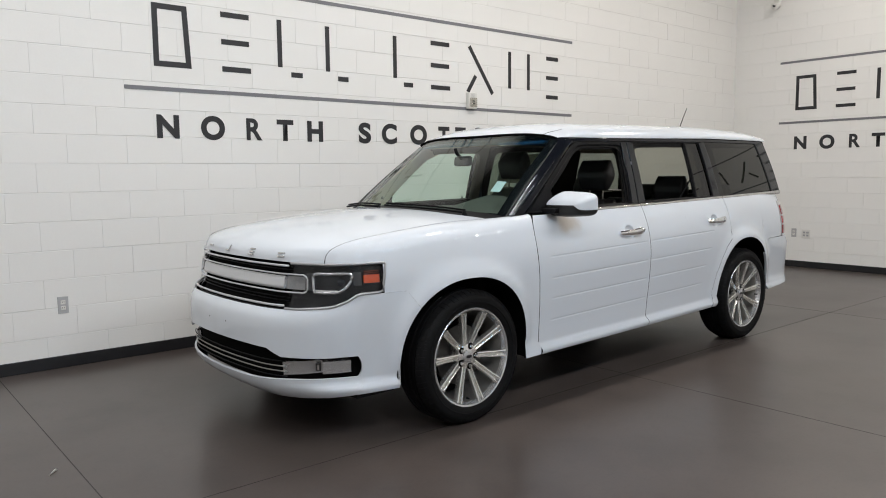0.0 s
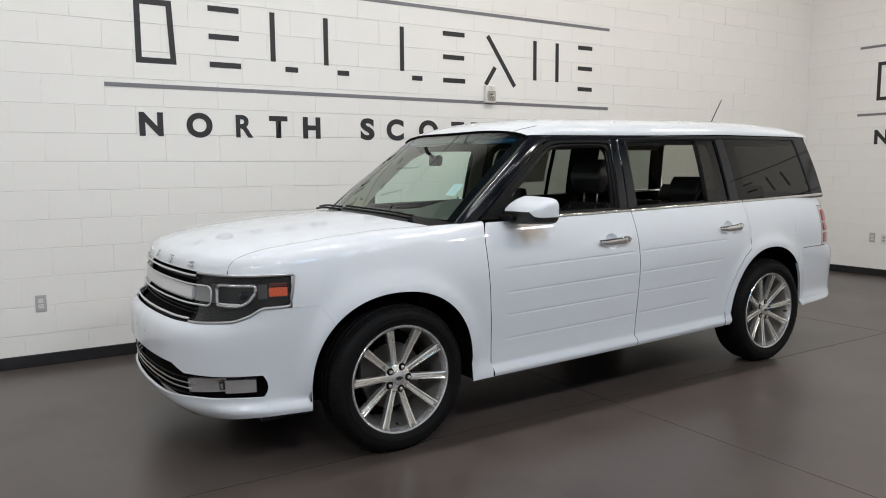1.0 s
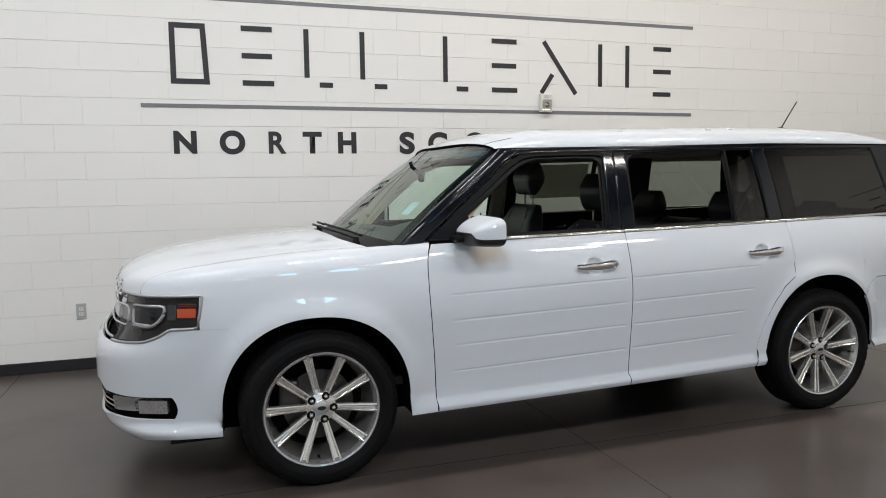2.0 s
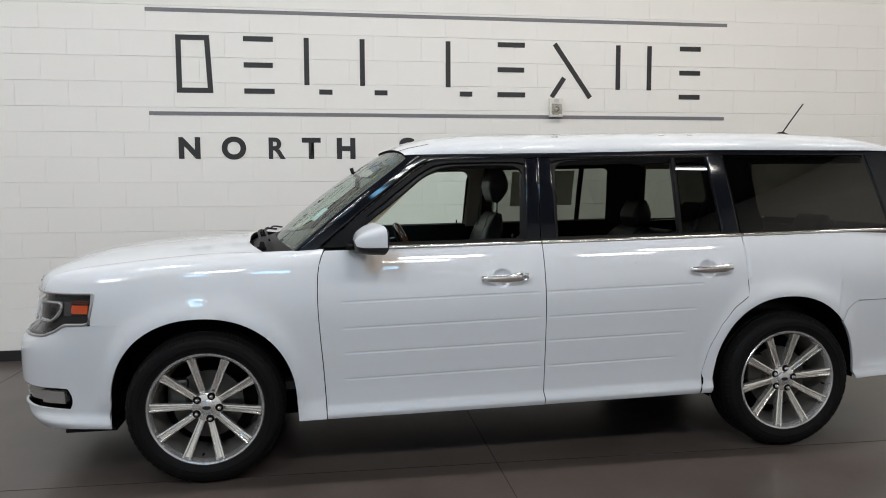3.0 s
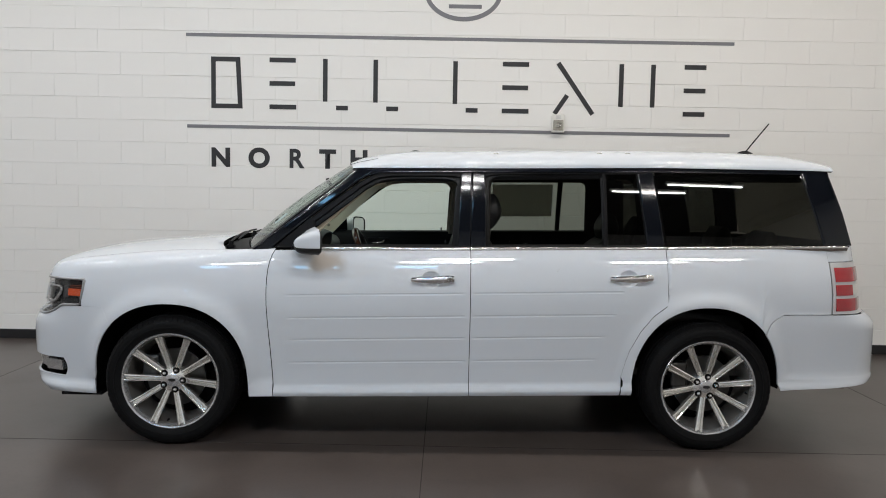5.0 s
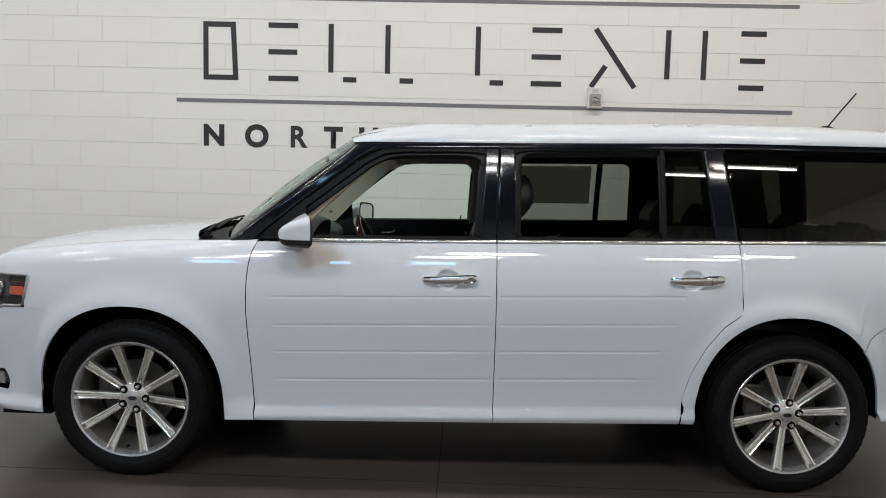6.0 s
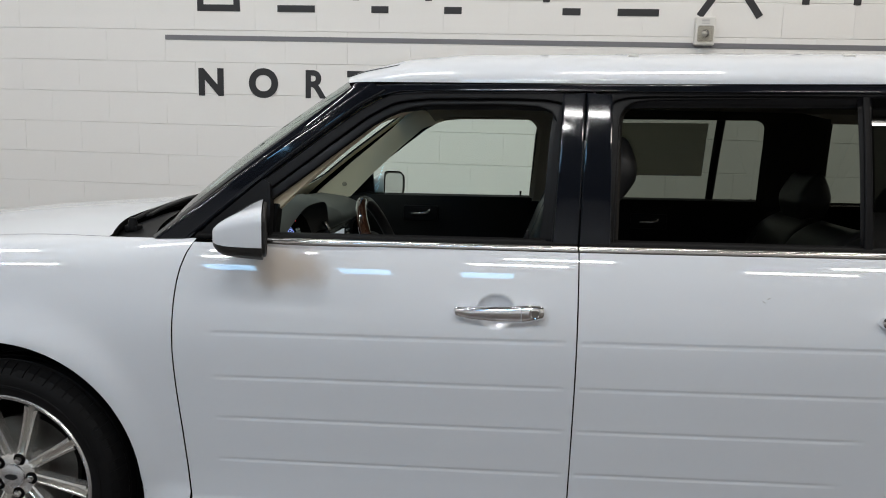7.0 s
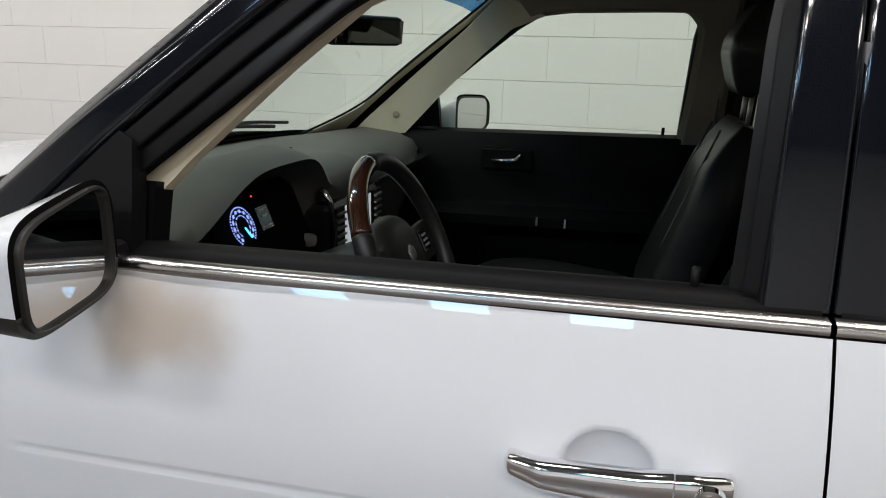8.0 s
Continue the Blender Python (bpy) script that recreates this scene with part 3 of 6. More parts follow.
# shut line between bonnet and fender, from the lamp's corner back to the door
U_CORNER = u_front(0.742)
P_CORNER = skin(U_CORNER, 0.916)
SEAM = catmull([tuple(P_CORNER), (P_CORNER[0] + 0.012, P_CORNER[1] + 0.004, 0.955), (P_CORNER[0] + 0.050, -0.699, 0.990), (-0.60, -0.702, 1.020), (-0.45, -0.708, 1.040),
                (-0.25, -0.717, 1.062), (0.0, -0.727, 1.083), (0.25, -0.766, 1.091), (0.40, -0.796, 1.097), (0.58, -0.820, 1.107)], 10)
SEAM = settle(SEAM, lambda s: 0.006 + 0.12 * max(0.0, s - 0.06))
SEAM_D = np.r_[0, np.cumsum(np.linalg.norm(np.diff(SEAM, axis=0), axis=1))]


def seam_at(f):
    return np.array([np.interp(f * SEAM_D[-1], SEAM_D, SEAM[:, k]) for k in range(3)])


def fender(us, bottom, s):
    """The front fender: flank rows on the skin, then a rounded shoulder up to the shut line."""
    xs = np.array([ux(u) for u in us])
    f = (xs - xs[0]) / (0.5605 - xs[0])
    k0 = float(np.interp(-0.505, xs, np.arange(len(xs))))
    flank, shoulder, low = 9, 16, 16
    verts, faces = [], []
    cols_ = []
    for i, u in enumerate(us):
        x = xs[i]
        top = seam_at(min(1.0, f[i] ** 0.92) * 0.985)
        lo = max(bottom(u), 0.916)
        zs = max(lo + 0.0005, min(top[2] - 0.082, 1.015)) if x > -0.70 else lo + 0.0005 + max(0.0, (x - xs[0])) * 0.1
        col = []
        if x > -0.5185:
            col += [("a", skin(u, max(bottom(u), 0.276 + (0.916 - 0.276) * j / low))) for j in range(low)]
        col += [("b", skin(u, lo + (zs - lo) * j / flank)) for j in range(flank)]
        a, a2 = skin(u, zs), skin(u, zs - 0.02)
        d = (a - a2) / 0.02
        ctl = a + d * max(0.0, top[2] - zs) * 0.92
        for j in range(shoulder + 1):
            t = j / shoulder
            col.append(("c", a * (1 - t) ** 2 + ctl * 2 * t * (1 - t) + top * t * t))
        cols_.append(col)
    nmax = low + flank + shoulder + 1
    for i, col in enumerate(cols_):
        pad_ = nmax - len(col)
        for j in range(nmax):
            p = col[max(0, j - pad_)][1]
            verts.append((p[0], -s * p[1], p[2]))
    for i in range(len(us) - 1):
        start = low if len(cols_[i]) < nmax else 0
        for j in range(start, nmax - 1):
            q = (i * nmax + j, (i + 1) * nmax + j, (i + 1) * nmax + j + 1, i * nmax + j + 1)
            faces.append(q if s < 0 else q[::-1])
    bm = bmesh.new()
    vs = [bm.verts.new(v) for v in verts]
    for q in faces:
        bm.faces.new([vs[k] for k in q])
    bmesh.ops.remove_doubles(bm, verts=bm.verts, dist=0.0002)
    bmesh.ops.delete(bm, geom=[v for v in bm.verts if not v.link_faces], context="VERTS")
    return thick(part("front_fender", bm, M_PAINT, car, "white front fender", smooth=True), 0.016)


def build_side(s):
    near = s < 0
    # front fender
    us = [U_CORNER] + cols(-0.74, 12, -0.505) + arch_cols(0, -0.40, 0.4229, 44)[0:] + cols(0.430, 6, 0.5605)
    us += [u_at(ux(U_CORNER) + d) for d in (0.002, 0.005, 0.009, 0.014, 0.02, 0.028, 0.038, 0.05, 0.065)]
    us = sorted(set([u for u in us if u >= U_CORNER] + [u_at(-0.3325), u_at(-0.3300), u_at(-0.518), u_at(-0.505), u_at(-0.47), u_at(-0.43)]))
    def fb(u):
        x = ux(u)
        if x < -0.395:
            return 0.7640
        if x < -0.331:
            return float(np.interp(x, (-0.395, -0.331), (0.7640, 0.6720)))
        return arch_z(0, x) if x < 0.4229 else SILL(u)
    fender(us, fb, s)
    # front door
    dents = {"front_door": ((1.432, 0.954),), "rear_door": ((2.532, 0.976),)}
    def door(name, us, ztop, zbot, gx):
        zfs, cnt = [zbot], []
        for i in range(4):
            for dz in (-0.0095, -0.0065, -0.0028, 0.0028, 0.0055, 0.0085):
                zfs.append((lambda f: lambda u: max(f(u), zbot(u) + 0.004))(groove(i, dz)))
                cnt.append((20 if i == 0 else 5) if dz == -0.0095 else 1)
        zfs.append(ztop)
        cnt.append(44)
        def off(u, z):
            x, o = ux(u), 0.0
            for i, (a, b) in enumerate(gx):
                d = z - groove(i, 0)(u)
                w = max(0, min(1, (x - a) / 0.02, (b - x) / 0.02))
                if -0.0032 < d < 0.0032:
                    o -= 0.0021 * w
            for cx, cz in dents[name]:
                r2 = ((x - cx) / 0.052) ** 2 + ((z - cz) / 0.043) ** 2
                if r2 < 1:
                    o -= 0.030 * (1 - r2) ** 0.75
            return o
        zf = [zfs[0]] + [(lambda f: lambda u: min(f(u), ztop(u) - 0.02))(g) for g in zfs[1:-1]] + [ztop]
        return bands(name, us, zf, cnt, M_PAINT_PATCH if name == "front_door" and near else M_PAINT, car, s, "white door with four pressed grooves", off=off, t=0.016)
    us = cols(0.5652, 5, 0.636, 2, 0.656, 16, 1.36, 32, 1.50, 6, 1.62, 2, 1.632, 3, 1.6488)
    fd = door("front_door", us, BELT, SILL, [(0.652, 1.632), (0.652, 1.627), (0.645, 1.620), (0.636, 1.616)])
    # slant the front edge as the shut line runs
    for v in fd.data.vertices:
        if v.co.x < 0.64:
            w = (0.64 - v.co.x) / 0.0735
            v.co.x += w * (seam_front(v.co.z) - 0.5635)
    ff = bpy.data.objects[[o.name for o in car.children if o.name.startswith("front_fender")][-1]]
    for v in ff.data.vertices:
        if v.co.x > 0.45:
            w = (v.co.x - 0.45) / 0.1105
            v.co.x += w * (seam_front(v.co.z) - 0.5635)
    # rear door: its rear edge follows the arch
    def rd_bottom(u):
        x = ux(u)
        return float(np.interp(x, (1.6, 2.492, 2.498, 2.502, 2.527, 2.545, 2.597, 2.667, 2.744, 2.752, 2.76), (0.2975, 0.3125, 0.319, 0.413, 0.52, 0.577, 0.681, 0.772, 0.83, 0.86, 1.0)))
    us = cols(1.6526, 3, 1.67, 18, 2.34, 6, 2.46, 32, 2.60, 10, 2.735, 3, 2.749)
    door("rear_door", us, BELT, rd_bottom, [(1.662, 2.356), (1.660, 2.400), (1.660, 2.464), (1.660, 2.506)])
    # quarter panel
    def q_bottom(u):
        x = ux(u)
        a = arch_z(1, x) if abs(x - 2.978) < 0.4155 else 0.314
        return a if x < 3.30 else float(np.interp(x, (3.30, 3.33, 3.40, 3.9), (arch_z(1, 3.30), 0.735, 0.786, 0.789)))
    def q_top(u):
        x = ux(u)
        return BELT(u) if x > 2.7535 else rd_bottom(u) - 0.004
    us = [u_at(x) for x in np.r_[2.5025, 2.510, 2.520, np.linspace(2.531, 2.562, 5), 2.5626, np.linspace(2.566, 2.75, 18), 2.7533, 2.7537, np.linspace(2.78, 3.30, 22), np.linspace(3.33, 3.688, 10)]]
    bands("quarter_panel", us, [lambda u: 0.314 if ux(u) < 3.3 else 0.314 + 0.9 * (q_bottom(u) - 0.314), BELT], [44], M_PAINT, car, s, "white rear quarter panel with a flared arch", clip=q_bottom, cap=q_top)
    # the corner above the tail lamp
    bands("quarter_corner", [u_at(x) for x in np.linspace(3.6885, 3.985, 14)], [lambda u: 1.084, lambda u: BELT(u)], [6], M_PAINT, car, s, "white body corner above the tail lamp")
    # chrome belt strips
    for a, b in ((0.70, 1.646), (1.652, 2.757), (2.764, 3.80)):
        xs = np.linspace(a, b, 40)
        zc = [BELT(u_at(x)) + 0.008 for x in xs]
        verts = []
        for x, z in zip(xs, zc):
            yb = gh_y(x, z) + 0.020
            for dy, dz in ((0.002, -0.022), (0.006, -0.010), (0.009, 0.0), (0.004, 0.007), (-0.012, 0.009)):
                verts.append((x, s * (yb + dy), z + dz))
        raw("belt_strip", verts, grid_faces(40, 5, flip=s > 0), M_SATINCHROME, car, "chrome strip under the windows")
    # A pillar, door frames, pillars and glass
    gh_patch("pillar_front", [(0.415, 1.098), (0.655, 1.285), (0.855, 1.435), (0.985, 1.535), (1.04, 1.572)],
             [(0.538, 1.104), (0.72, 1.260), (0.90, 1.405), (1.02, 1.498), (1.10, 1.543)], M_GLOSSBLACK, car, s, "gloss black windscreen pillar", off=0.010, rows=14, edge=0.022)
    gh_patch("roof_rail", [(1.01, 1.556), (1.10, 1.568), (1.812, 1.582), (2.726, 1.602), (3.73, 1.603)],
             [(1.06, 1.526), (1.14, 1.548), (1.812, 1.560), (2.726, 1.575), (3.74, 1.578)], M_GLOSSBLACK, car, s, "gloss black strip above the windows", off=0.006, edge=0.007)
    window_frame([(0.542, 1.106), (0.72, 1.258), (0.90, 1.402), (1.02, 1.492), (1.10, 1.538), (1.20, 1.547), (1.63, 1.554), (1.604, 1.45), (1.590, 1.135)],
                 [(0.650, 1.128), (0.783, 1.232), (0.899, 1.320), (0.992, 1.395), (1.053, 1.446), (1.10, 1.475), (1.148, 1.495), (1.212, 1.507), (1.437, 1.514), (1.528, 1.511), (1.563, 1.497), (1.580, 1.470), (1.579, 1.40), (1.573, 1.292), (1.563, 1.135)], s, "black front door window frame")
    for a, b in (([(1.580, 1.135), (1.595, 1.548)], [(1.6492, 1.135), (1.6577, 1.555)]), ([(1.6522, 1.135), (1.6607, 1.555)], [(1.738, 1.135), (1.733, 1.550)])):
        gh_patch("pillar_cover", a, b, M_GLOSSBLACK, car, s, "gloss black door pillar cover", off=0.008, rows=6, n=16, edge=0.0045)
    window_frame([(1.700, 1.135), (1.700, 1.556), (2.70, 1.575), (2.756, 1.15)],
                 [(1.747, 1.138), (1.750, 1.345), (1.756, 1.484), (1.768, 1.513), (1.796, 1.531), (1.841, 1.538), (2.30, 1.553), (2.60, 1.560), (2.642, 1.158)], s, "black rear door window frame")
    gh_patch("window_bar", [(2.406, 1.150), (2.408, 1.562)], [(2.428, 1.150), (2.426, 1.562)], M_SATIN, car, s, "black upright window bar", off=0.004, t=0.03, n=10, rows=4, edge=0.004)
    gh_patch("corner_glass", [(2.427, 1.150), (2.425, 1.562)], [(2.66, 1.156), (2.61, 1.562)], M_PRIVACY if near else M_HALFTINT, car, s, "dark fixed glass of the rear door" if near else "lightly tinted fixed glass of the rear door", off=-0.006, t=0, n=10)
    gh_patch("pillar_cover", [(2.652, 1.150), (2.612, 1.565)], [(2.754, 1.152), (2.702, 1.575)], M_GLOSSBLACK, car, s, "gloss black rear pillar cover", off=0.008, n=16, edge=0.006)
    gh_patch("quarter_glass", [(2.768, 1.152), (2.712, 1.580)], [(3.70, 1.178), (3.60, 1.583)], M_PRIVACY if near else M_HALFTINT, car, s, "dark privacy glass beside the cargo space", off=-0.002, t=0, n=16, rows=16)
    gh_patch("pillar_rear", [(3.672, 1.172), (3.572, 1.582)], [(3.838, 1.176), (3.800, 1.36), (3.735, 1.600)], M_GLOSSBLACK, car, s, "gloss black rear pillar", off=0.006, n=16, edge=0.008)
    gh_patch("sail_panel", [(0.560, 1.105), (0.60, 1.155), (0.748, 1.283)], [(0.778, 1.112), (0.776, 1.20), (0.770, 1.272)], M_SATIN, car, s, "black triangle behind the mirror", off=0.012, n=12, t=0.03)
    if not near:
        gh_patch("door_glass", [(0.62, 1.12), (0.78, 1.265), (0.94, 1.41), (1.06, 1.51)], [(1.575, 1.13), (1.582, 1.28), (1.588, 1.42), (1.575, 1.52)], M_CLEAR, car, s, "clear raised door window", off=-0.012, t=0, n=16)
        gh_patch("door_glass", [(1.755, 1.135), (1.750, 1.535)], [(2.407, 1.15), (2.409, 1.555)], M_HALFTINT, car, s, "raised lightly tinted rear door window", off=-0.012, t=0, n=16)


for s in (-1, 1):
    build_side(s)

# ---- hood
HOOD_C = catmull([(0.0, 0.918), (0.009, 0.955), (0.042, 0.990), (0.10, 1.019), (0.185, 1.047), (0.315, 1.073), (0.535, 1.098), (0.835, 1.122), (0.975, 1.132), (1.045, 1.134)], 10)
HOOD_C = settle(HOOD_C, lambda s: 0.008 + 0.16 * max(0.0, s - 0.05))
HOOD_D = np.r_[0, np.cumsum(np.linalg.norm(np.diff(HOOD_C, axis=0), axis=1))]
SEAM_END = float(np.interp(0.26, SEAM[:, 0], SEAM_D / SEAM_D[-1]))


def hood_point(v, w):
    """v: 0 at the front lip, 1 at the cowl; w: -1 driver's edge to 1 far edge."""
    e = seam_at(v * SEAM_END)
    ye = -e[1] - 0.0055
    y = w * ye
    dxc, zc = np.interp(v * HOOD_D[-1], HOOD_D, HOOD_C[:, 0]), np.interp(v * HOOD_D[-1], HOOD_D, HOOD_C[:, 1])
    x0 = skin(u_front(min(abs(y), 0.742)), 0.918)[0]
    xe0 = skin(u_front(min(ye, 0.742)), 0.918)[0]
    k = abs(w) ** 2.4
    x = x0 + dxc * (1 - k) + (e[0] - xe0) * k
    return x, y, zc + (e[2] - zc) * abs(w) ** 2.1


nv, nw = 64, 49
hv = [hood_point((i / (nv - 1)) ** 1.5, -1 + 2 * j / (nw - 1)) for i in range(nv) for j in range(nw)]
thick(raw("hood", hv, grid_faces(nv, nw), M_PAINT, car, "white bonnet"), 0.02)

for s in (-1, 1):
    tube("shut_line", [(q[0], -s * q[1] - s * 0.0028, q[2] - 0.0045) for q in resample(SEAM[: int(len(SEAM) * 0.8)], 60)], 0.0034, M_DARK, car, "dark gap beside the bonnet", 6)

# ---- roof
def roof_point(f, w):
    xe0, xe1 = 0.972 - 0.072 * (1 - w * w), 3.765 + 0.05 * (1 - w * w)
    x = xe0 + (xe1 - xe0) * f
    ye = gh_y(x, 1.585) + 0.004 - 0.03 * max(0.0, (1.05 - x) / 0.15)
    y = w * ye
    ze = float(np.interp(x, (0.9, 1.0, 1.812, 2.726, 3.60, 3.85), (1.562, 1.572, 1.584, 1.604, 1.605, 1.600)))
    b = min(1.0, max(0.0, (x - 0.92) / 0.22))
    h = float(np.interp(x, (0.86, 0.92, 1.0, 1.12, 1.3, 1.9, 3.2, 3.55, 3.72, 3.80, 3.84), (0.034, 0.052, 0.080, 0.106, 0.124, 0.131, 0.128, 0.114, 0.085, 0.058, 0.04)))
    return x, y, ze + h * (b * (1 - abs(w) ** 5) ** 0.5 * (1 - 0.24 * w * w) + (1 - b) * (1 - abs(w) ** 3.2))


nf, nw = 60, 61
ws = [math.copysign(1 - (1 - abs(t)) ** 1.8, t) for t in np.linspace(-1, 1, nw)]
rv = [roof_point(f, w) for f in (0.5 - 0.5 * math.cos(math.pi * i / (nf - 1)) for i in range(nf)) for w in ws]
thick(raw("roof", rv, grid_faces(nf, nw), M_PAINT, car, "white roof"), 0.02)

# ---- windscreen
def screen_point(f, w):
    b = Vector((0.36 - 0.085 * (1 - w * w), 0.765 * w, 1.098 + 0.02 * (1 - w * w)))
    r = roof_point(0.0, w)
    t = Vector((r[0] + 0.008, r[1], r[2] - 0.006))
    p = b.lerp(t, f)
    p.x += (0.055 if w < 0 else 0.045) * max(0.0, (abs(w) - 0.4) / 0.6) ** 2 * (1 - f**4) - 0.02 * math.sin(math.pi * f)
    p.z += 0.012 * math.sin(math.pi * f)
    return p


def frit(name, f0, f1, w0, w1, nf_, nw_):
    """A black border strip just inside the windscreen."""
    pts = [screen_point(f0 + (f1 - f0) * i / (nf_ - 1), w0 + (w1 - w0) * j / (nw_ - 1)) + Vector((0.004, 0, -0.004)) for i in range(nf_) for j in range(nw_)]
    raw(name, pts, grid_faces(nf_, nw_), M_GLOSSBLACK, car, "black border of the windscreen")


frit("screen_border", 0.0, 1.0, -1.0, -0.93, 20, 4)
frit("screen_border", 0.0, 0.03, -0.93, 0.93, 3, 30)
frit("screen_border", 0.965, 1.0, -0.93, 0.93, 3, 30)
for s_ in (-1, 1):
    edge = resample([(0.415, 1.098), (0.655, 1.285), (0.855, 1.435), (0.985, 1.535), (1.03, 1.566)], 24)
    wv = []
    for i, (x, z) in enumerate(edge):
        g = screen_point(i / 23, s_)
        p = Vector((x + 0.012, s_ * gh_y(x, z, 0.004), z + 0.002))
        m_ = (g + p) / 2 + Vector((-0.008, s_ * 0.008, 0.004))
        wv += [g + Vector((0.01, -s_ * 0.012, -0.008)), g, m_, p]
    raw("pillar_wrap", wv, grid_faces(24, 4, s_ > 0), M_GLOSSBLACK, car, "gloss black pillar edge beside the windscreen")
    tube("roof_seam", [roof_point(f, s_ * (0.86 + 0.02 * min(1, f * 8))) for f in np.linspace(0.0, 0.055, 20)], 0.002, M_DARK, car, "dark roof joint", 6)
for x in (1.79, 2.41, 2.58):
    f = (x - 0.925) / (3.78 - 0.925)
    p = roof_point(f, -0.80)
    box("roof_clip", (p[0] - 0.016, p[1] - 0.006, p[2] - 0.002), (p[0] + 0.016, p[1] + 0.006, p[2] + 0.006), M_PLATE, car, 0.002, "small pale clip in the roof joint")
raw("windscreen", [screen_point(i / 20, -1 + 2 * j / 30) for i in range(21) for j in range(31)], grid_faces(21, 31), M_CLEAR, car, "clear windscreen")
# cowl
cv = []
for j in range(41):
    w = -1 + 2 * j / 40
    a = np.array(hood_point(1.0, w))
    b = screen_point(0.03, w)
    e = seam_at(float(np.interp(b.x, SEAM[:, 0], SEAM_D / SEAM_D[-1])))
    side = abs(w) ** 6
    a0, a1 = a + (-0.030, 0, -0.050), a + (0.004, 0, -0.034 + 0.012 * side)
    q = np.array([b.x, b.y * (1 - side) + math.copysign(-e[1], w) * side if abs(w) > 0.05 else b.y, (b.z + 0.004) * (1 - side) + (e[2] - 0.010) * side])
    mid = 0.45 * a1 + 0.55 * q + (0, 0, -0.006)
    cv += [tuple(a0), tuple(a1), tuple(mid), tuple(q)]
soft(raw("cowl", cv, grid_faces(41, 4, True), M_SATIN, car, "black plastic cowl under the wipers"), 40)

# ---- front bumper with its lower opening
UC = u_at(-0.632)
def op_top(u):
    y = -uy(u)
    if ux(u) > -0.75:
        return min(float(np.interp(ux(u), (-0.75, -0.632), (0.458, 0.458))), 0.40 + 0.058 * math.sqrt(max(0, min(1, (-0.632 - ux(u)) / 0.022))) + 1e-4)
    return float(np.interp(y, (0, 0.30, 0.46, 0.50, 0.545, 0.70), (0.500, 0.499, 0.496, 0.476, 0.457, 0.457)))
def op_bot(u):
    b = float(np.interp(-uy(u), (0, 0.3, 0.6, 0.75, 0.9), (0.318, 0.322, 0.345, 0.352, 0.352)))
    return max(b, 0.40 - 0.05 * math.sqrt(max(0, min(1, (-0.632 - ux(u)) / 0.022)))) if ux(u) > -0.75 else b
def bp_top(u):
    x, y = ux(u), -uy(u)
    if x > -0.395:
        return float(np.interp(x, (-0.395, -0.331), (0.7632, 0.6712)))
    return float(np.interp(x, (-0.90, -0.84, -0.76, -0.70, -0.645, -0.56, -0.385), (0.690, 0.696, 0.705, 0.728, 0.7632, 0.7632, 0.7632)))
def bp_bot(u):
    x = ux(u)
    b = float(np.interp(-uy(u), (0, 0.3, 0.6, 0.75, 0.84, 0.9), (0.212, 0.215, 0.235, 0.252, 0.266, 0.272)))
    return b
us = list(np.linspace(0, u_at(-0.66), 44)) + list(np.linspace(u_at(-0.655), UC, 10)) + cols(-0.615, 8, -0.4405) + arch_cols(0, -0.4385, -0.332, 14)
bands("front_bumper", us, [bp_bot, op_bot, op_top, bp_top], [8, 6, 16], M_PAINT, car, 0,
      "white front bumper with a wide lower opening", skip=lambda u, b: b == 1 and u < UC, t=0.012, clip=lambda u: arch_z(0, ux(u)) if ux(u) > -0.4391 else 0.0).modifiers["thickness"].material_offset_rim = 0
# rear bumper
us = arch_cols(1, 3.303, 3.3935, 10) + cols(3.405, 16, 3.90) + list(np.linspace(u_at(3.92), PU[-1], 26))
bands("rear_bumper", us, [lambda u: float(np.interp(ux(u), (3.39, 3.7, 4.1), (0.352, 0.362, 0.385))),
      lambda u: 0.43, lambda u: float(np.interp(ux(u), (3.30, 3.33, 3.40, 3.5), (0.662, 0.729, 0.780, 0.783)))], [6, 12], M_PAINT, car, 0, "white rear bumper",
      off=lambda u, z: 0.014 * math.exp(-(((z - 0.405) / 0.022) ** 2)) * min(1, max(0, (ux(u) - 3.42) / 0.05)), clip=lambda u: arch_z(1, ux(u)) if ux(u) < 3.3938 else 0.0).modifiers["thickness"].material_offset_rim = 0
# tailgate and tail lamps
us = list(np.linspace(u_at(3.97), PU[-1], 20))
bands("tailgate", us, [lambda u: 0.80, lambda u: 1.17], [10], M_PAINT, car, 0, "white tailgate")
tg = []
for j in range(21):
    w = -1 + 2 * j / 20
    tg += [(3.96 - 0.12 * w * w, 0.77 * w, 1.17), (3.90 - 0.12 * w * w, 0.74 * w, 1.38), (3.80 - 0.08 * w * w, 0.68 * w, 1.60)]
raw("tailgate_glass", tg, grid_faces(21, 3, True), M_TAILTINT, car, "dark tailgate glass")

# ---- under the body
box("underbody", (0.45, -0.78, 0.295), (2.55, 0.80, 0.42), M_DARK, car)
box("underbody", (-0.45, -0.52, 0.19), (3.45, 0.52, 0.30), M_DARK, car, 0.03)
box("underbody", (-0.62, -0.55, 0.26), (0.45, 0.55, 0.80), M_DARK, car)
box("underbody", (2.55, -0.55, 0.335), (3.80, 0.55, 0.62), M_DARK, car)
box("splash_shield", (-0.66, -0.80, 0.243), (-0.43, 0.80, 0.262), M_SATIN, car, 0.004, "black shield under the bumper")
box("rear_valance", (3.42, -0.80, 0.338), (3.84, 0.80, 0.357), M_SATIN, car, 0.004, "black panel under the rear bumper")
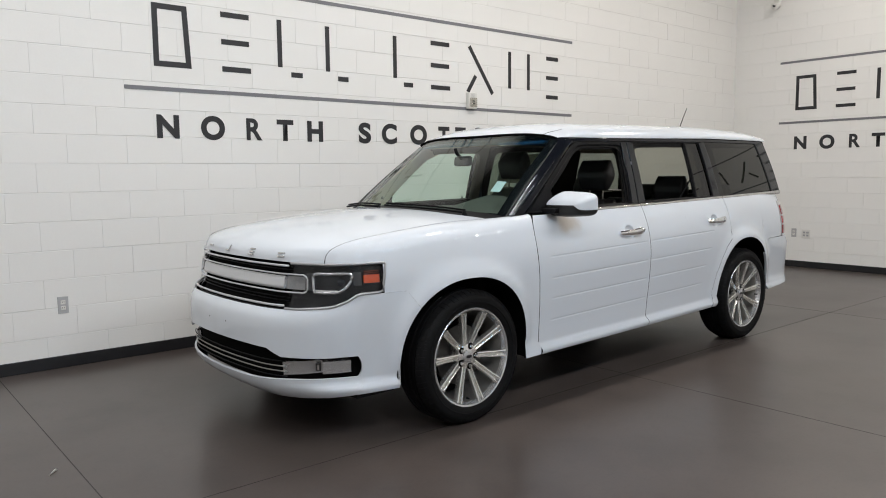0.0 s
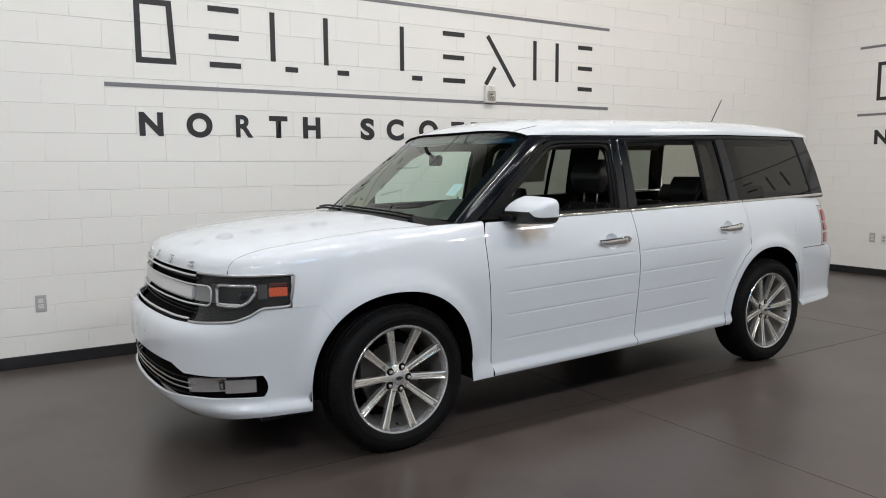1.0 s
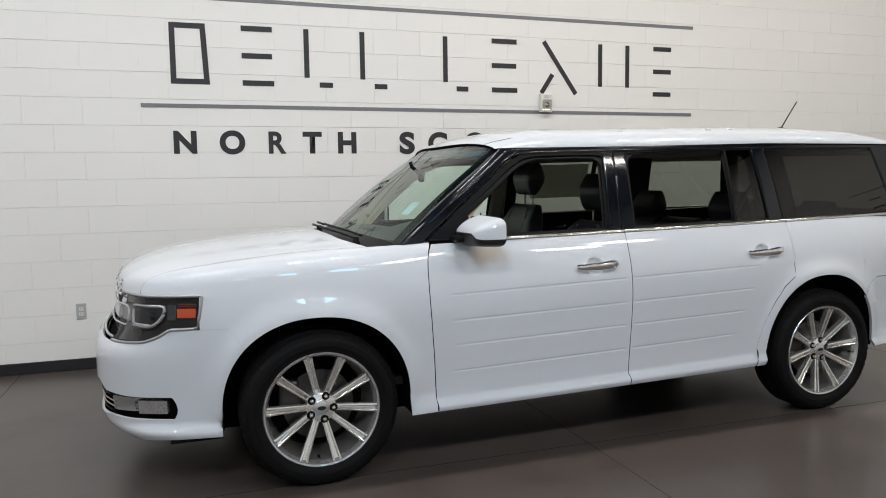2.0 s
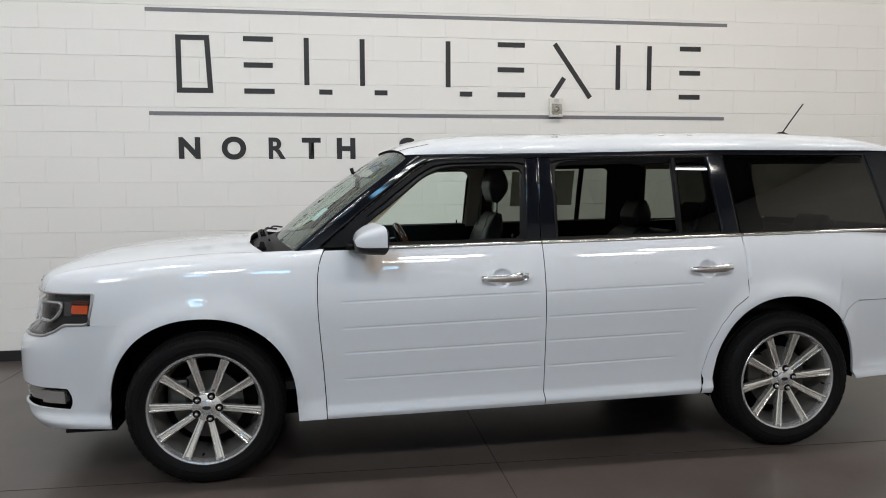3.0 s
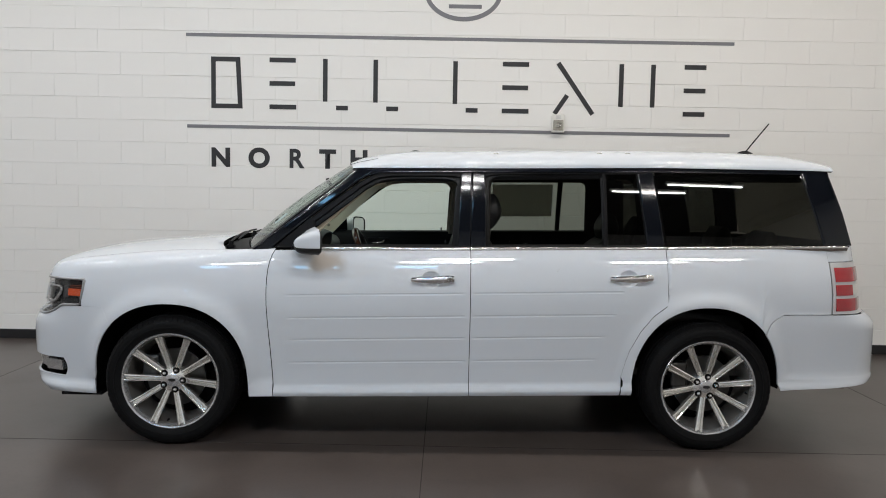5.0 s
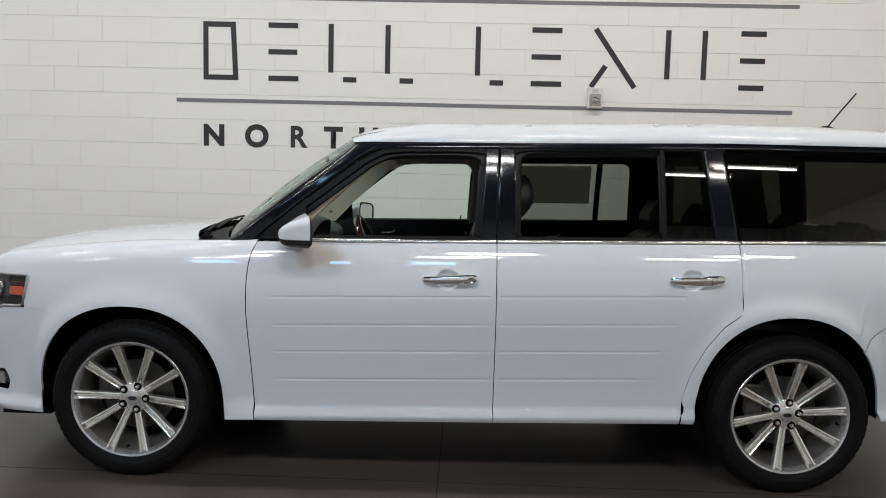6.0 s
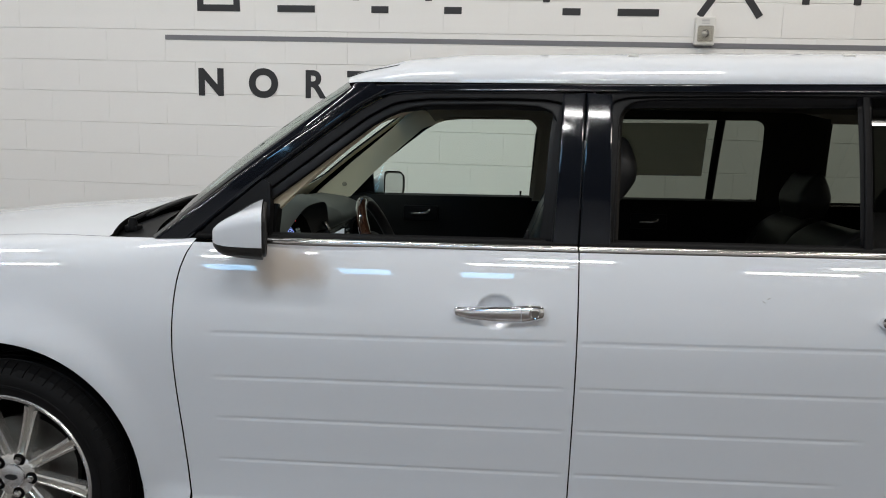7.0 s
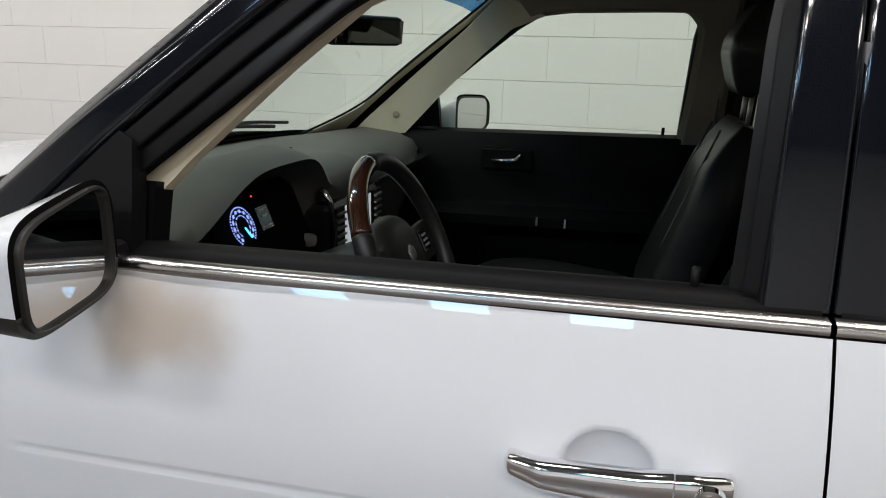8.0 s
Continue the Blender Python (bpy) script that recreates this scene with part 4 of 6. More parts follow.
for k, (cx, a, b) in enumerate(ARCHES):
    for s in (-1, 1):
        verts = []
        for i in range(35):
            t = math.pi * max(0, min(1, (i - 5) / 24))
            lx = cx + (a + 0.006) * math.copysign(abs(math.cos(t)) ** (2 / 2.2), math.cos(t))
            lz = AZ + (b + 0.006) * abs(math.sin(t)) ** (2 / 2.2) - 0.015 * (max(0, 5 - i) + max(0, i - 29))
            yo = -skin(u_at(lx), max(lz, 0.40))[1] - 0.012
            lz = max(lz, 0.355 if lx > 3.2 else 0.29)
            for y in (yo, 0.55):
                verts.append((lx, s * y, lz))
        raw("wheel_liner", verts, grid_faces(35, 2, s > 0), M_DARK, car, "black arch liner")
        box("wheel_liner", (cx - 0.45, min(s * 0.55, s * 0.57), 0.3), (cx + 0.45, max(s * 0.55, s * 0.57), 0.84), M_DARK, car)

# ---- wheels
def wheel(x, y, s, turn, valve_at):
    """A road wheel with its outer face towards s*y."""
    R = 0.366
    w = new("wheel")
    w.parent = car
    me_prof = [(0.262, -0.100), (0.285, -0.112), (0.298, -0.1155), (0.300, -0.1185), (0.305, -0.1187), (0.307, -0.1170), (0.320, -0.1178), (0.338, -0.112), (0.352, -0.098), (0.361, -0.078)]
    groovy = []
    for yy in (-0.06, -0.022, 0.022, 0.06):
        groovy += [(R, yy - 0.006), (R - 0.008, yy - 0.004), (R - 0.008, yy + 0.004), (R, yy + 0.006)]
    full = me_prof + groovy + [(r, -yy) for r, yy in reversed(me_prof)]
    lathe("tyre", full, M_RUBBER, w, 96, "black road tyre")
    # tread blocks on the shoulder
    verts, faces = [], []
    tp = ((0.336, -0.108), (0.3385, -0.1145), (0.3535, -0.1005), (0.3630, -0.0800), (0.3668, -0.070), (0.3660, -0.066))
    for i in range(66):
        a = 2 * math.pi * i / 66 + (0.012 if i % 2 else 0.0)
        for da in (0.0, 0.058 if i % 3 else 0.066):
            for j, (r, yy) in enumerate(tp):
                verts.append((r * math.cos(a + da + 0.004 * j), yy, r * math.sin(a + da + 0.004 * j)))
        b = i * 12
        faces += [(b + j, b + j + 1, b + j + 7, b + j + 6) for j in range(5)] + [tuple(b + 5 - j for j in range(6)), tuple(b + 6 + j for j in range(6))]
    raw("tread", verts, faces, M_RUBBER, w, "shoulder tread blocks", smooth=False)
    lathe("rim", [(0.268, -0.098), (0.270, -0.104), (0.266, -0.108), (0.258, -0.104), (0.252, -0.092), (0.247, -0.075)], M_LAMPSILVER, w, 80, "polished rim lip")
    lathe("barrel", [(0.2472, -0.0755), (0.238, -0.04), (0.229, 0.02), (0.225, 0.09)], M_ALLOYDARK, w, 64)
    lathe("backplate", [(0.226, 0.088), (0.15, 0.085), (0.04, 0.09)], M_DARK, w, 32)
    lathe("brake_disc", [(0.07, 0.0), (0.165, 0.0), (0.165, 0.022), (0.07, 0.022)], M_DISC, w, 48, "grey brake disc", closed=True)
    box("caliper", (-0.185, -0.025, -0.02), (-0.09, 0.045, 0.13), M_DISC, w, 0.015)
    # ten spokes, each with a groove down the middle
    spoke_me = None
    for i in range(10):
        if spoke_me is None:
            sec = ((-1, 0.012), (-0.92, -0.004), (-0.58, -0.006), (-0.44, -0.004), (-0.34, 0.016), (0.34, 0.016), (0.44, -0.004), (0.58, -0.006), (0.92, -0.004), (1, 0.010), (0.8, 0.03), (-0.8, 0.03))
            verts, faces = [], []
            rs = (0.042, 0.07, 0.12, 0.18, 0.225, 0.252)
            hw = (0.0150, 0.0155, 0.0168, 0.0182, 0.0200, 0.0225)
            yd = (-0.055, -0.060, -0.070, -0.083, -0.094, -0.101)
            for r, h, yb in zip(rs, hw, yd):
                for a, dy in sec:
                    verts.append((r, yb + dy, a * h))
            ns = len(sec)
            for a in range(len(rs) - 1):
                for b in range(ns):
                    faces.append((a * ns + b, (a + 1) * ns + b, (a + 1) * ns + (b + 1) % ns, a * ns + (b + 1) % ns))
            faces.append(tuple(range(ns)))
            ob = raw("spoke", verts, faces, M_ALLOY, w, "silver spoke with a groove")
            soft(ob, 30)
            spoke_me = ob.data
        else:
            ob = new("spoke", spoke_me)
            ob.parent = w
        ob.matrix_local = Matrix.Rotation(2 * math.pi * i / 10 + turn, 4, "Y")
    lathe("hub", [(0.001, -0.066), (0.062, -0.066), (0.068, -0.062), (0.071, -0.05), (0.073, -0.02), (0.072, 0.02)], M_ALLOY, w, 48)
    lathe("centre_cap", [(0.001, -0.077), (0.031, -0.076), (0.037, -0.072), (0.038, -0.064)], M_LAMPSILVER, w, 40, "silver centre cap")
    raw("badge", [(0.020 * math.cos(t), -0.0785, 0.009 * math.sin(t)) for t in np.linspace(0, 2 * math.pi, 24, endpoint=False)], [tuple(range(24))], M_LAMPBLACK, w, "plain dark oval")
    for i in range(5):
        a = 2 * math.pi * i / 5 - turn
        nut = lathe("lug_nut", [(0.001, -0.082), (0.007, -0.081), (0.0105, -0.076), (0.0115, -0.066)], M_CHROME, w, 6)
        nut.location = (0.057 * math.cos(a), 0, 0.057 * math.sin(a))
        well = lathe("nut_well", [(0.001, -0.0668), (0.0175, -0.0668), (0.019, -0.066)], M_DARK, w, 20)
        well.location = nut.location
    valve = lathe("valve", [(0.0005, -0.098), (0.004, -0.097), (0.005, -0.085), (0.007, -0.075)], M_SATIN, w, 10)
    valve.location = (0.226 * math.cos(valve_at), 0, -0.226 * math.sin(valve_at))
    w.matrix_local = pose(x, y, R - 0.004) @ (Matrix.Rotation(math.pi, 4, "Z") if s > 0 else Matrix.Identity(4))
    return w


for x, tn, va in ((0.0, 0.07, 1.66), (2.995, -0.14, 0.14)):
    wheel(x, -0.825, -1, tn, va)
    wheel(x, 0.825, 1, tn, va)

# ---- grille
def skin_tube(name, pts, r, mat, parent, label="", off=0.0, closed=False, flat=1.0, mirror=True):
    """A bar along points (u, z) of the body; with mirror it runs on across the middle."""
    p = [skin(u, z, off) for u, z in pts]
    if mirror:
        p = [np.array([q[0], -q[1], q[2]]) for q in reversed(p)] + p
    return tube(name, p, r, mat, parent, label, 8, closed, flat)


grille = new("grille")
grille.parent = car
tagged(grille, "dark grille with brushed bars")
UG = u_front(0.545)
gu = list(np.linspace(0, UG, 14))
bands("grille_back", list(np.linspace(0, u_front(0.62), 14)), [lambda u: 0.662, lambda u: 0.925], [6], M_DARK, grille, 0, off=lambda u, z: -0.055, t=0.01)
for z, r in ((0.899, 0.0046), (0.706, 0.0052)):
    skin_tube("grille_bar", [(u, z) for u in gu], r, M_GRILLEBAR, grille, "thin silver bar", off=0.002, flat=1.2)
bands("grille_panel", list(np.linspace(0, u_front(0.515), 14)), [lambda u: 0.7815, lambda u: 0.8465], [8], M_GRILLEBAR, grille, 0, "wide brushed silver panel", off=lambda u, z: -0.006 - 0.008 * abs((z - 0.814) / 0.0325) ** 8, t=0.02)
loop = [(u, 0.858) for u in np.linspace(0, u_front(0.635), 20)] + [(u_front(0.652), 0.851), (u_front(0.660), 0.838), (u_front(0.662), 0.79), (u_front(0.655), 0.778)] + [(u, 0.770) for u in np.linspace(u_front(0.64), 0, 20)]
lp = [skin(u, z, 0.0) for u, z in loop]
ring = lp + [np.array([q[0], -q[1], q[2]]) for q in reversed(lp[1:-1])]
tube("grille_loop", ring, 0.0044, M_GRILLEBAR, grille, "thin silver loop round the panel", 8, True)
bands("grille_end", list(np.linspace(u_front(0.517), u_front(0.652), 7)), [lambda u: 0.782, lambda u: 0.846], [3], M_GRILLEEND, grille, 0, "darker silver panel end", off=lambda u, z: -0.022, t=0.01)
for z in (0.876, 0.738, 0.724, 0.685):
    skin_tube("grille_slat", [(u, z) for u in gu], 0.003, M_SATIN, grille, off=-0.03)

# plain marks along the bonnet's lip
for y, marks in ((0.367, ((0, 0, 0.03, 0.006), (0.011, 0, 0.022, 0.005))), (0.094, ((0, -0.008, 0.024, 0.005), (-0.01, 0.004, 0.005, 0.022))),
                 (-0.178, ((0, 0.011, 0.03, 0.006), (0, 0, 0.03, 0.006), (0, -0.011, 0.03, 0.006))), (-0.437, ((0.008, 0.006, 0.020, 0.006), (-0.008, -0.006, 0.020, 0.006), (-0.008, 0.007, 0.014, 0.005), (0.009, -0.007, 0.014, 0.005)))):
    bm = bmesh.new()
    for dy, dz, w, h in marks:
        add_box(bm, (-0.004, 1.6 * (dy - w / 2), 1.4 * (dz - h / 2)), (0.004, 1.6 * (dy + w / 2), 1.4 * (dz + h / 2)), 0.001, 1)
    me = bpy.data.meshes.new("hood_mark")
    bm.to_mesh(me)
    bm.free()
    me.materials.append(M_SATINCHROME)
    mk = new("hood_mark", me)
    mk.parent = car
    tagged(mk, "small chrome mark on the bonnet lip")
    p0, p1 = np.array(hood_point(0.030, y / 0.69)), np.array(hood_point(0.045, y / 0.69))
    slope = math.degrees(math.atan2(p1[0] - p0[0], p1[2] - p0[2]))
    q = skin(u_front(abs(y) + 0.01), 0.93) - skin(u_front(abs(y) - 0.01), 0.93)
    yaw = math.degrees(math.atan2(q[0], -q[1])) * (1 if y > 0 else -1)
    mk.matrix_local = pose(p0[0] - 0.003, p0[1], p0[2], 0, slope, -yaw if y > 0 else -yaw)

# ---- head lamps and fog lamps
LT = lambda u: float(np.interp(ux(u), (-0.86, -0.505), (0.912, 0.914)))
LB = lambda u: float(np.interp(ux(u), (-0.90, -0.84, -0.76, -0.70, -0.645, -0.56, -0.5), (0.694, 0.700, 0.709, 0.732, 0.767, 0.770, 0.770)))


def mirrored(pts, s):
    return [np.array([p[0], p[1] * -s, p[2]]) for p in pts]


for s in (-1, 1):
    lamp = new("headlamp")
    lamp.parent = car
    tagged(lamp, "dark headlamp with a silver edge and amber marker")
    us = list(np.linspace(u_front(0.555), u_at(-0.509), 26))
    bands("housing", us, [LB, LT], [8], M_LAMPBLACK, lamp, s, off=lambda u, z: -0.030, t=0.004)
    border = [(u, LT(u)) for u in us] + [(u_at(-0.505), 0.906), (u_at(-0.509), 0.88), (u_at(-0.520), 0.81), (u_at(-0.527), 0.775)] + [(u, LB(u)) for u in reversed(us[:-2])]
    tube("bezel", mirrored([skin(u, z, 0.0005) for u, z in border], s), 0.0068, M_BEZEL, lamp, "silver-grey lamp edge", 8, False)
    fr = [(u_front(0.692), 0.776), (u_front(0.688), 0.82), (u_front(0.694), 0.862), (u_at(-0.76), 0.866), (u_at(-0.69), 0.866), (u_at(-0.674), 0.860), (u_at(-0.676), 0.835), (u_at(-0.70), 0.800), (u_at(-0.735), 0.778), (u_at(-0.78), 0.774)]
    fr = resample(catmull(fr + fr[:1], 6), 60)[:-1]
    tube("lamp_frame", mirrored([skin(u, z, -0.014) for u, z in fr], s), 0.0085, M_LAMPSILVER, lamp, "bright frame round the lens", 8, True)
    bands("lens", list(np.linspace(u_front(0.698), u_at(-0.682), 12)), [lambda u: float(np.interp(ux(u), (-0.74, -0.682), (0.780, 0.822))), lambda u: 0.860], [6], M_LAMPBLACK, lamp, s, "dark projector lens", off=lambda u, z: -0.016, t=0.004)
    bands("amber_marker", list(np.linspace(u_at(-0.616), u_at(-0.536), 6)), [lambda u: 0.818, lambda u: 0.858], [4], M_AMBER, lamp, s, "amber side marker", off=lambda u, z: -0.013, t=0.01)
    for z in (0.864, 0.873):
        bands("amber_rib", list(np.linspace(u_at(-0.612), u_at(-0.536), 5)), [(lambda q: lambda u: q)(z), (lambda q: lambda u: q + 0.004)(z)], [1], M_AMBERDARK, lamp, s, "dark amber rib", off=lambda u, z: -0.018, t=0.006)
    bands("reflector", list(np.linspace(u_front(0.640), u_front(0.684), 6)), [lambda u: 0.782, lambda u: 0.868], [5], M_HOUSING, lamp, s, "grey stepped reflector", off=lambda u, z: -0.020, t=0.004)
    bands("reflector", list(np.linspace(u_at(-0.664), u_at(-0.624), 5)), [lambda u: 0.806, lambda u: 0.872], [5], M_HOUSING, lamp, s, "grey stepped reflector", off=lambda u, z: -0.022, t=0.004)
    bands("bright_strip", list(np.linspace(u_front(0.700), u_at(-0.742), 6)), [lambda u: 0.776, lambda u: 0.788], [2], M_CHROME, lamp, s, "bright strip under the lens", off=lambda u, z: -0.010, t=0.004)
    ball = [skin(u_at(-0.728), 0.822, -0.020)]
    lathe("projector", [(0.0005, -0.012), (0.012, -0.009), (0.022, 0.0), (0.026, 0.006)], M_GLOSSBLACK, lamp, 24, "round projector lens").matrix_local = pose(ball[0][0], -s * ball[0][1], ball[0][2], 0, 0, -52 if s < 0 else 232)
    bands("cover", us, [lambda u: LB(u) + 0.003, lambda u: LT(u) - 0.003], [8], M_LENSCOVER, lamp, s, "clear lamp cover", off=lambda u, z: -0.001, t=0).visible_shadow = False
    fog = new("fog_lamp")
    fog.parent = car
    tagged(fog, "silver fog lamp insert in the bumper opening")
    us = list(np.linspace(u_front(0.535), u_at(-0.685), 16))
    zlo = lambda u: float(np.interp(-uy(u), (0.47, 0.7, 0.8), (0.352, 0.372, 0.376)))
    zhi = lambda u: float(np.interp(-uy(u), (0.47, 0.7, 0.8), (0.425, 0.436, 0.436)))
    bands("fog_bezel", list(np.linspace(u_front(0.535), u_front(0.722), 14)), [zlo, zhi], [5], M_LAMPSILVER, fog, s, "silver bezel that dips towards the lens", off=lambda u, z: -0.026 - 0.028 * max(0.0, (-uy(u) - 0.56) / 0.16), t=0.02)
    bands("fog_block", list(np.linspace(u_front(0.726), u_at(-0.685), 6)), [zlo, zhi], [5], M_LAMPSILVER, fog, s, "bright silver end block", off=lambda u, z: -0.016, t=0.03)
    bands("fog_lens", list(np.linspace(u_front(0.694), u_front(0.716), 6)), [lambda u: 0.384, lambda u: 0.424], [4], M_HOUSING, fog, s, "small lens with a bright bulb", off=lambda u, z: -0.036, t=0.01)
    bands("fog_bulb", list(np.linspace(u_front(0.702), u_front(0.710), 3)), [lambda u: 0.392, lambda u: 0.416], [3], M_CHROME, fog, s, "bright bulb", off=lambda u, z: -0.032, t=0.004)
# lower opening
lower = new("lower_grille")
lower.parent = car
tagged(lower, "black lower grille with thin bars")
bands("lower_back", list(np.linspace(0, u_at(-0.62), 30)), [lambda u: 0.30, lambda u: 0.515], [4], M_DARK, lower, 0, off=lambda u, z: -0.055, t=0.01)
for z in (0.352, 0.378, 0.404, 0.430):
    skin_tube("lower_bar", [(u, z) for u in np.linspace(0, u_front(0.56), 14)], 0.0032, M_ALLOYDARK if z in (0.378, 0.404) else M_SATIN, lower, off=-0.02)
for y in (0.10, -0.10):
    p = skin(u_front(abs(y)), 0.585, 0.0008)
    hole = lathe("screw_hole", [(0.0005, 0), (0.0045, 0)], M_DARK, car, 12)
    hole.matrix_local = pose(p[0], math.copysign(p[1], y), p[2], 0, 0, -90)

# ---- tail lamps
for s in (-1, 1):
    tl = new("tail_lamp")
    tl.parent = car
    tagged(tl, "red tail lamp of three blocks in a pale frame")
    us = list(np.linspace(u_at(3.694), u_at(3.985), 12))
    bands("lamp_frame", us, [lambda u: 0.789, lambda u: 1.080], [10], M_GRILLEBAR, tl, s, "pale silver frame", off=lambda u, z: 0.002, t=0.03)
    for z0, z1 in ((0.806, 0.878), (0.895, 0.955), (0.972, 1.052)):
        wide = 3.97 if z0 != 0.895 else 3.84
        bands("red_block", list(np.linspace(u_at(3.716), u_at(wide), 9)), [(lambda z: lambda u: z)(z0), (lambda z: lambda u: z)(z1)], [4], M_RED, tl, s, "red lens block", off=lambda u, z: 0.009, t=0.006)
    bands("clear_block", list(np.linspace(u_at(3.846), u_at(3.97), 6)), [lambda u: 0.897, lambda u: 0.953], [3], M_PLATE, tl, s, "clear reversing lens", off=lambda u, z: 0.007, t=0.006)

# ---- door handles
def door_handle(x, z, key):
    h = new("door_handle")
    h.parent = car
    tagged(h, "chrome door handle over a round recess")
    base = skin(u_at(x), z)
    def loft(name, f0, f1, label=""):
        n, k_ = 26, 16
        bm = bmesh.new()
        rings = []
        for i in range(n):
            f = f0 + (f1 - f0) * (0.5 - 0.5 * math.cos(math.pi * i / (n - 1)))
            xx = x - 0.123 + 0.246 * f
            end = min(1.0, (f + 0.004) / 0.025, (1.004 - f) / 0.025) ** 0.5
            up = float(np.interp(f, (0, 0.25, 0.6, 0.72, 0.82, 0.94, 1), (0.0150, 0.0165, 0.0175, 0.0205, 0.0225, 0.0190, 0.0150)))
            dn = float(np.interp(f, (0, 0.2, 0.5, 0.75, 1), (0.0120, 0.0205, 0.0270, 0.0265, 0.0185)))
            arch = 0.019 * min(1.0, math.sin(math.pi * min(max(f, 0.0), 1.0)) * 2.0) + (0.0012 if f0 > 0.5 else 0.0)
            yb = skin(u_at(xx), z)[1]
            ring = []
            for k in range(k_):
                a = 2 * math.pi * k / k_
                sn, cs = math.sin(a), math.cos(a)
                h_ = (up if sn > 0 else dn) * end
                ring.append(bm.verts.new((xx, yb - 0.009 - arch * 0.85 - 0.0145 * end * math.copysign(abs(cs) ** 0.8, cs), z + h_ * math.copysign(abs(sn) ** 0.75, sn) + 0.010 * (f - 0.5))))
            rings.append(ring)
        for r0, r1 in zip(rings, rings[1:]):
            for k in range(k_):
                bm.faces.new((r0[k], r1[k], r1[(k + 1) % k_], r0[(k + 1) % k_]))
        bm.faces.new(rings[0])
        bm.faces.new(rings[-1][::-1])
        bmesh.ops.recalc_face_normals(bm, faces=bm.faces)
        return soft(part(name, bm, M_CHROME, h, label, smooth=True), 60)
    loft("grip", 0.0, 0.735)
    loft("end_cap", 0.741, 1.0, "chrome cover over the lock")
    for dx in (-0.105, 0.10):
        p = skin(u_at(x + dx), z)
        box("mount", (x + dx - 0.012, p[1] - 0.020, z - 0.008 + 0.04 * dx), (x + dx + 0.012, p[1] + 0.004, z + 0.006 + 0.04 * dx), M_CHROME, h, 0.004)
    if key:
        p = skin(u_at(x + 0.095), z)
        for name, prof, mat, out in (("lock_ring", [(0.0105, 0.0015), (0.0125, 0.0), (0.0155, 0.0012), (0.0165, 0.008)], M_CHROME, 0.0425), ("lock", [(0.0005, 0.0), (0.0085, 0.0005), (0.0105, 0.003)], M_ALLOYDARK, 0.0405)):
            lathe(name, prof, mat, h, 24, "round key lock").matrix_local = pose(x + 0.094, p[1] - out, z + 0.003, 12)


door_handle(1.441, 0.957, True)
door_handle(2.543, 0.979, False)

# ---- small scratch in the rear door's paint
for dx, dz in ((0.0, 0.0), (0.010, 0.006)):
    a, b = skin(u_at(2.130 + dx), 1.014 + dz, 0.0004), skin(u_at(2.139 + dx), 1.010 + 2.2 * dz, 0.0004)
    tube("scratch", [a, 0.5 * (a + b) + (0, 0, -0.002), b], 0.0011, M_GREYPLATE, car, "grey scratch in the paint", 5)

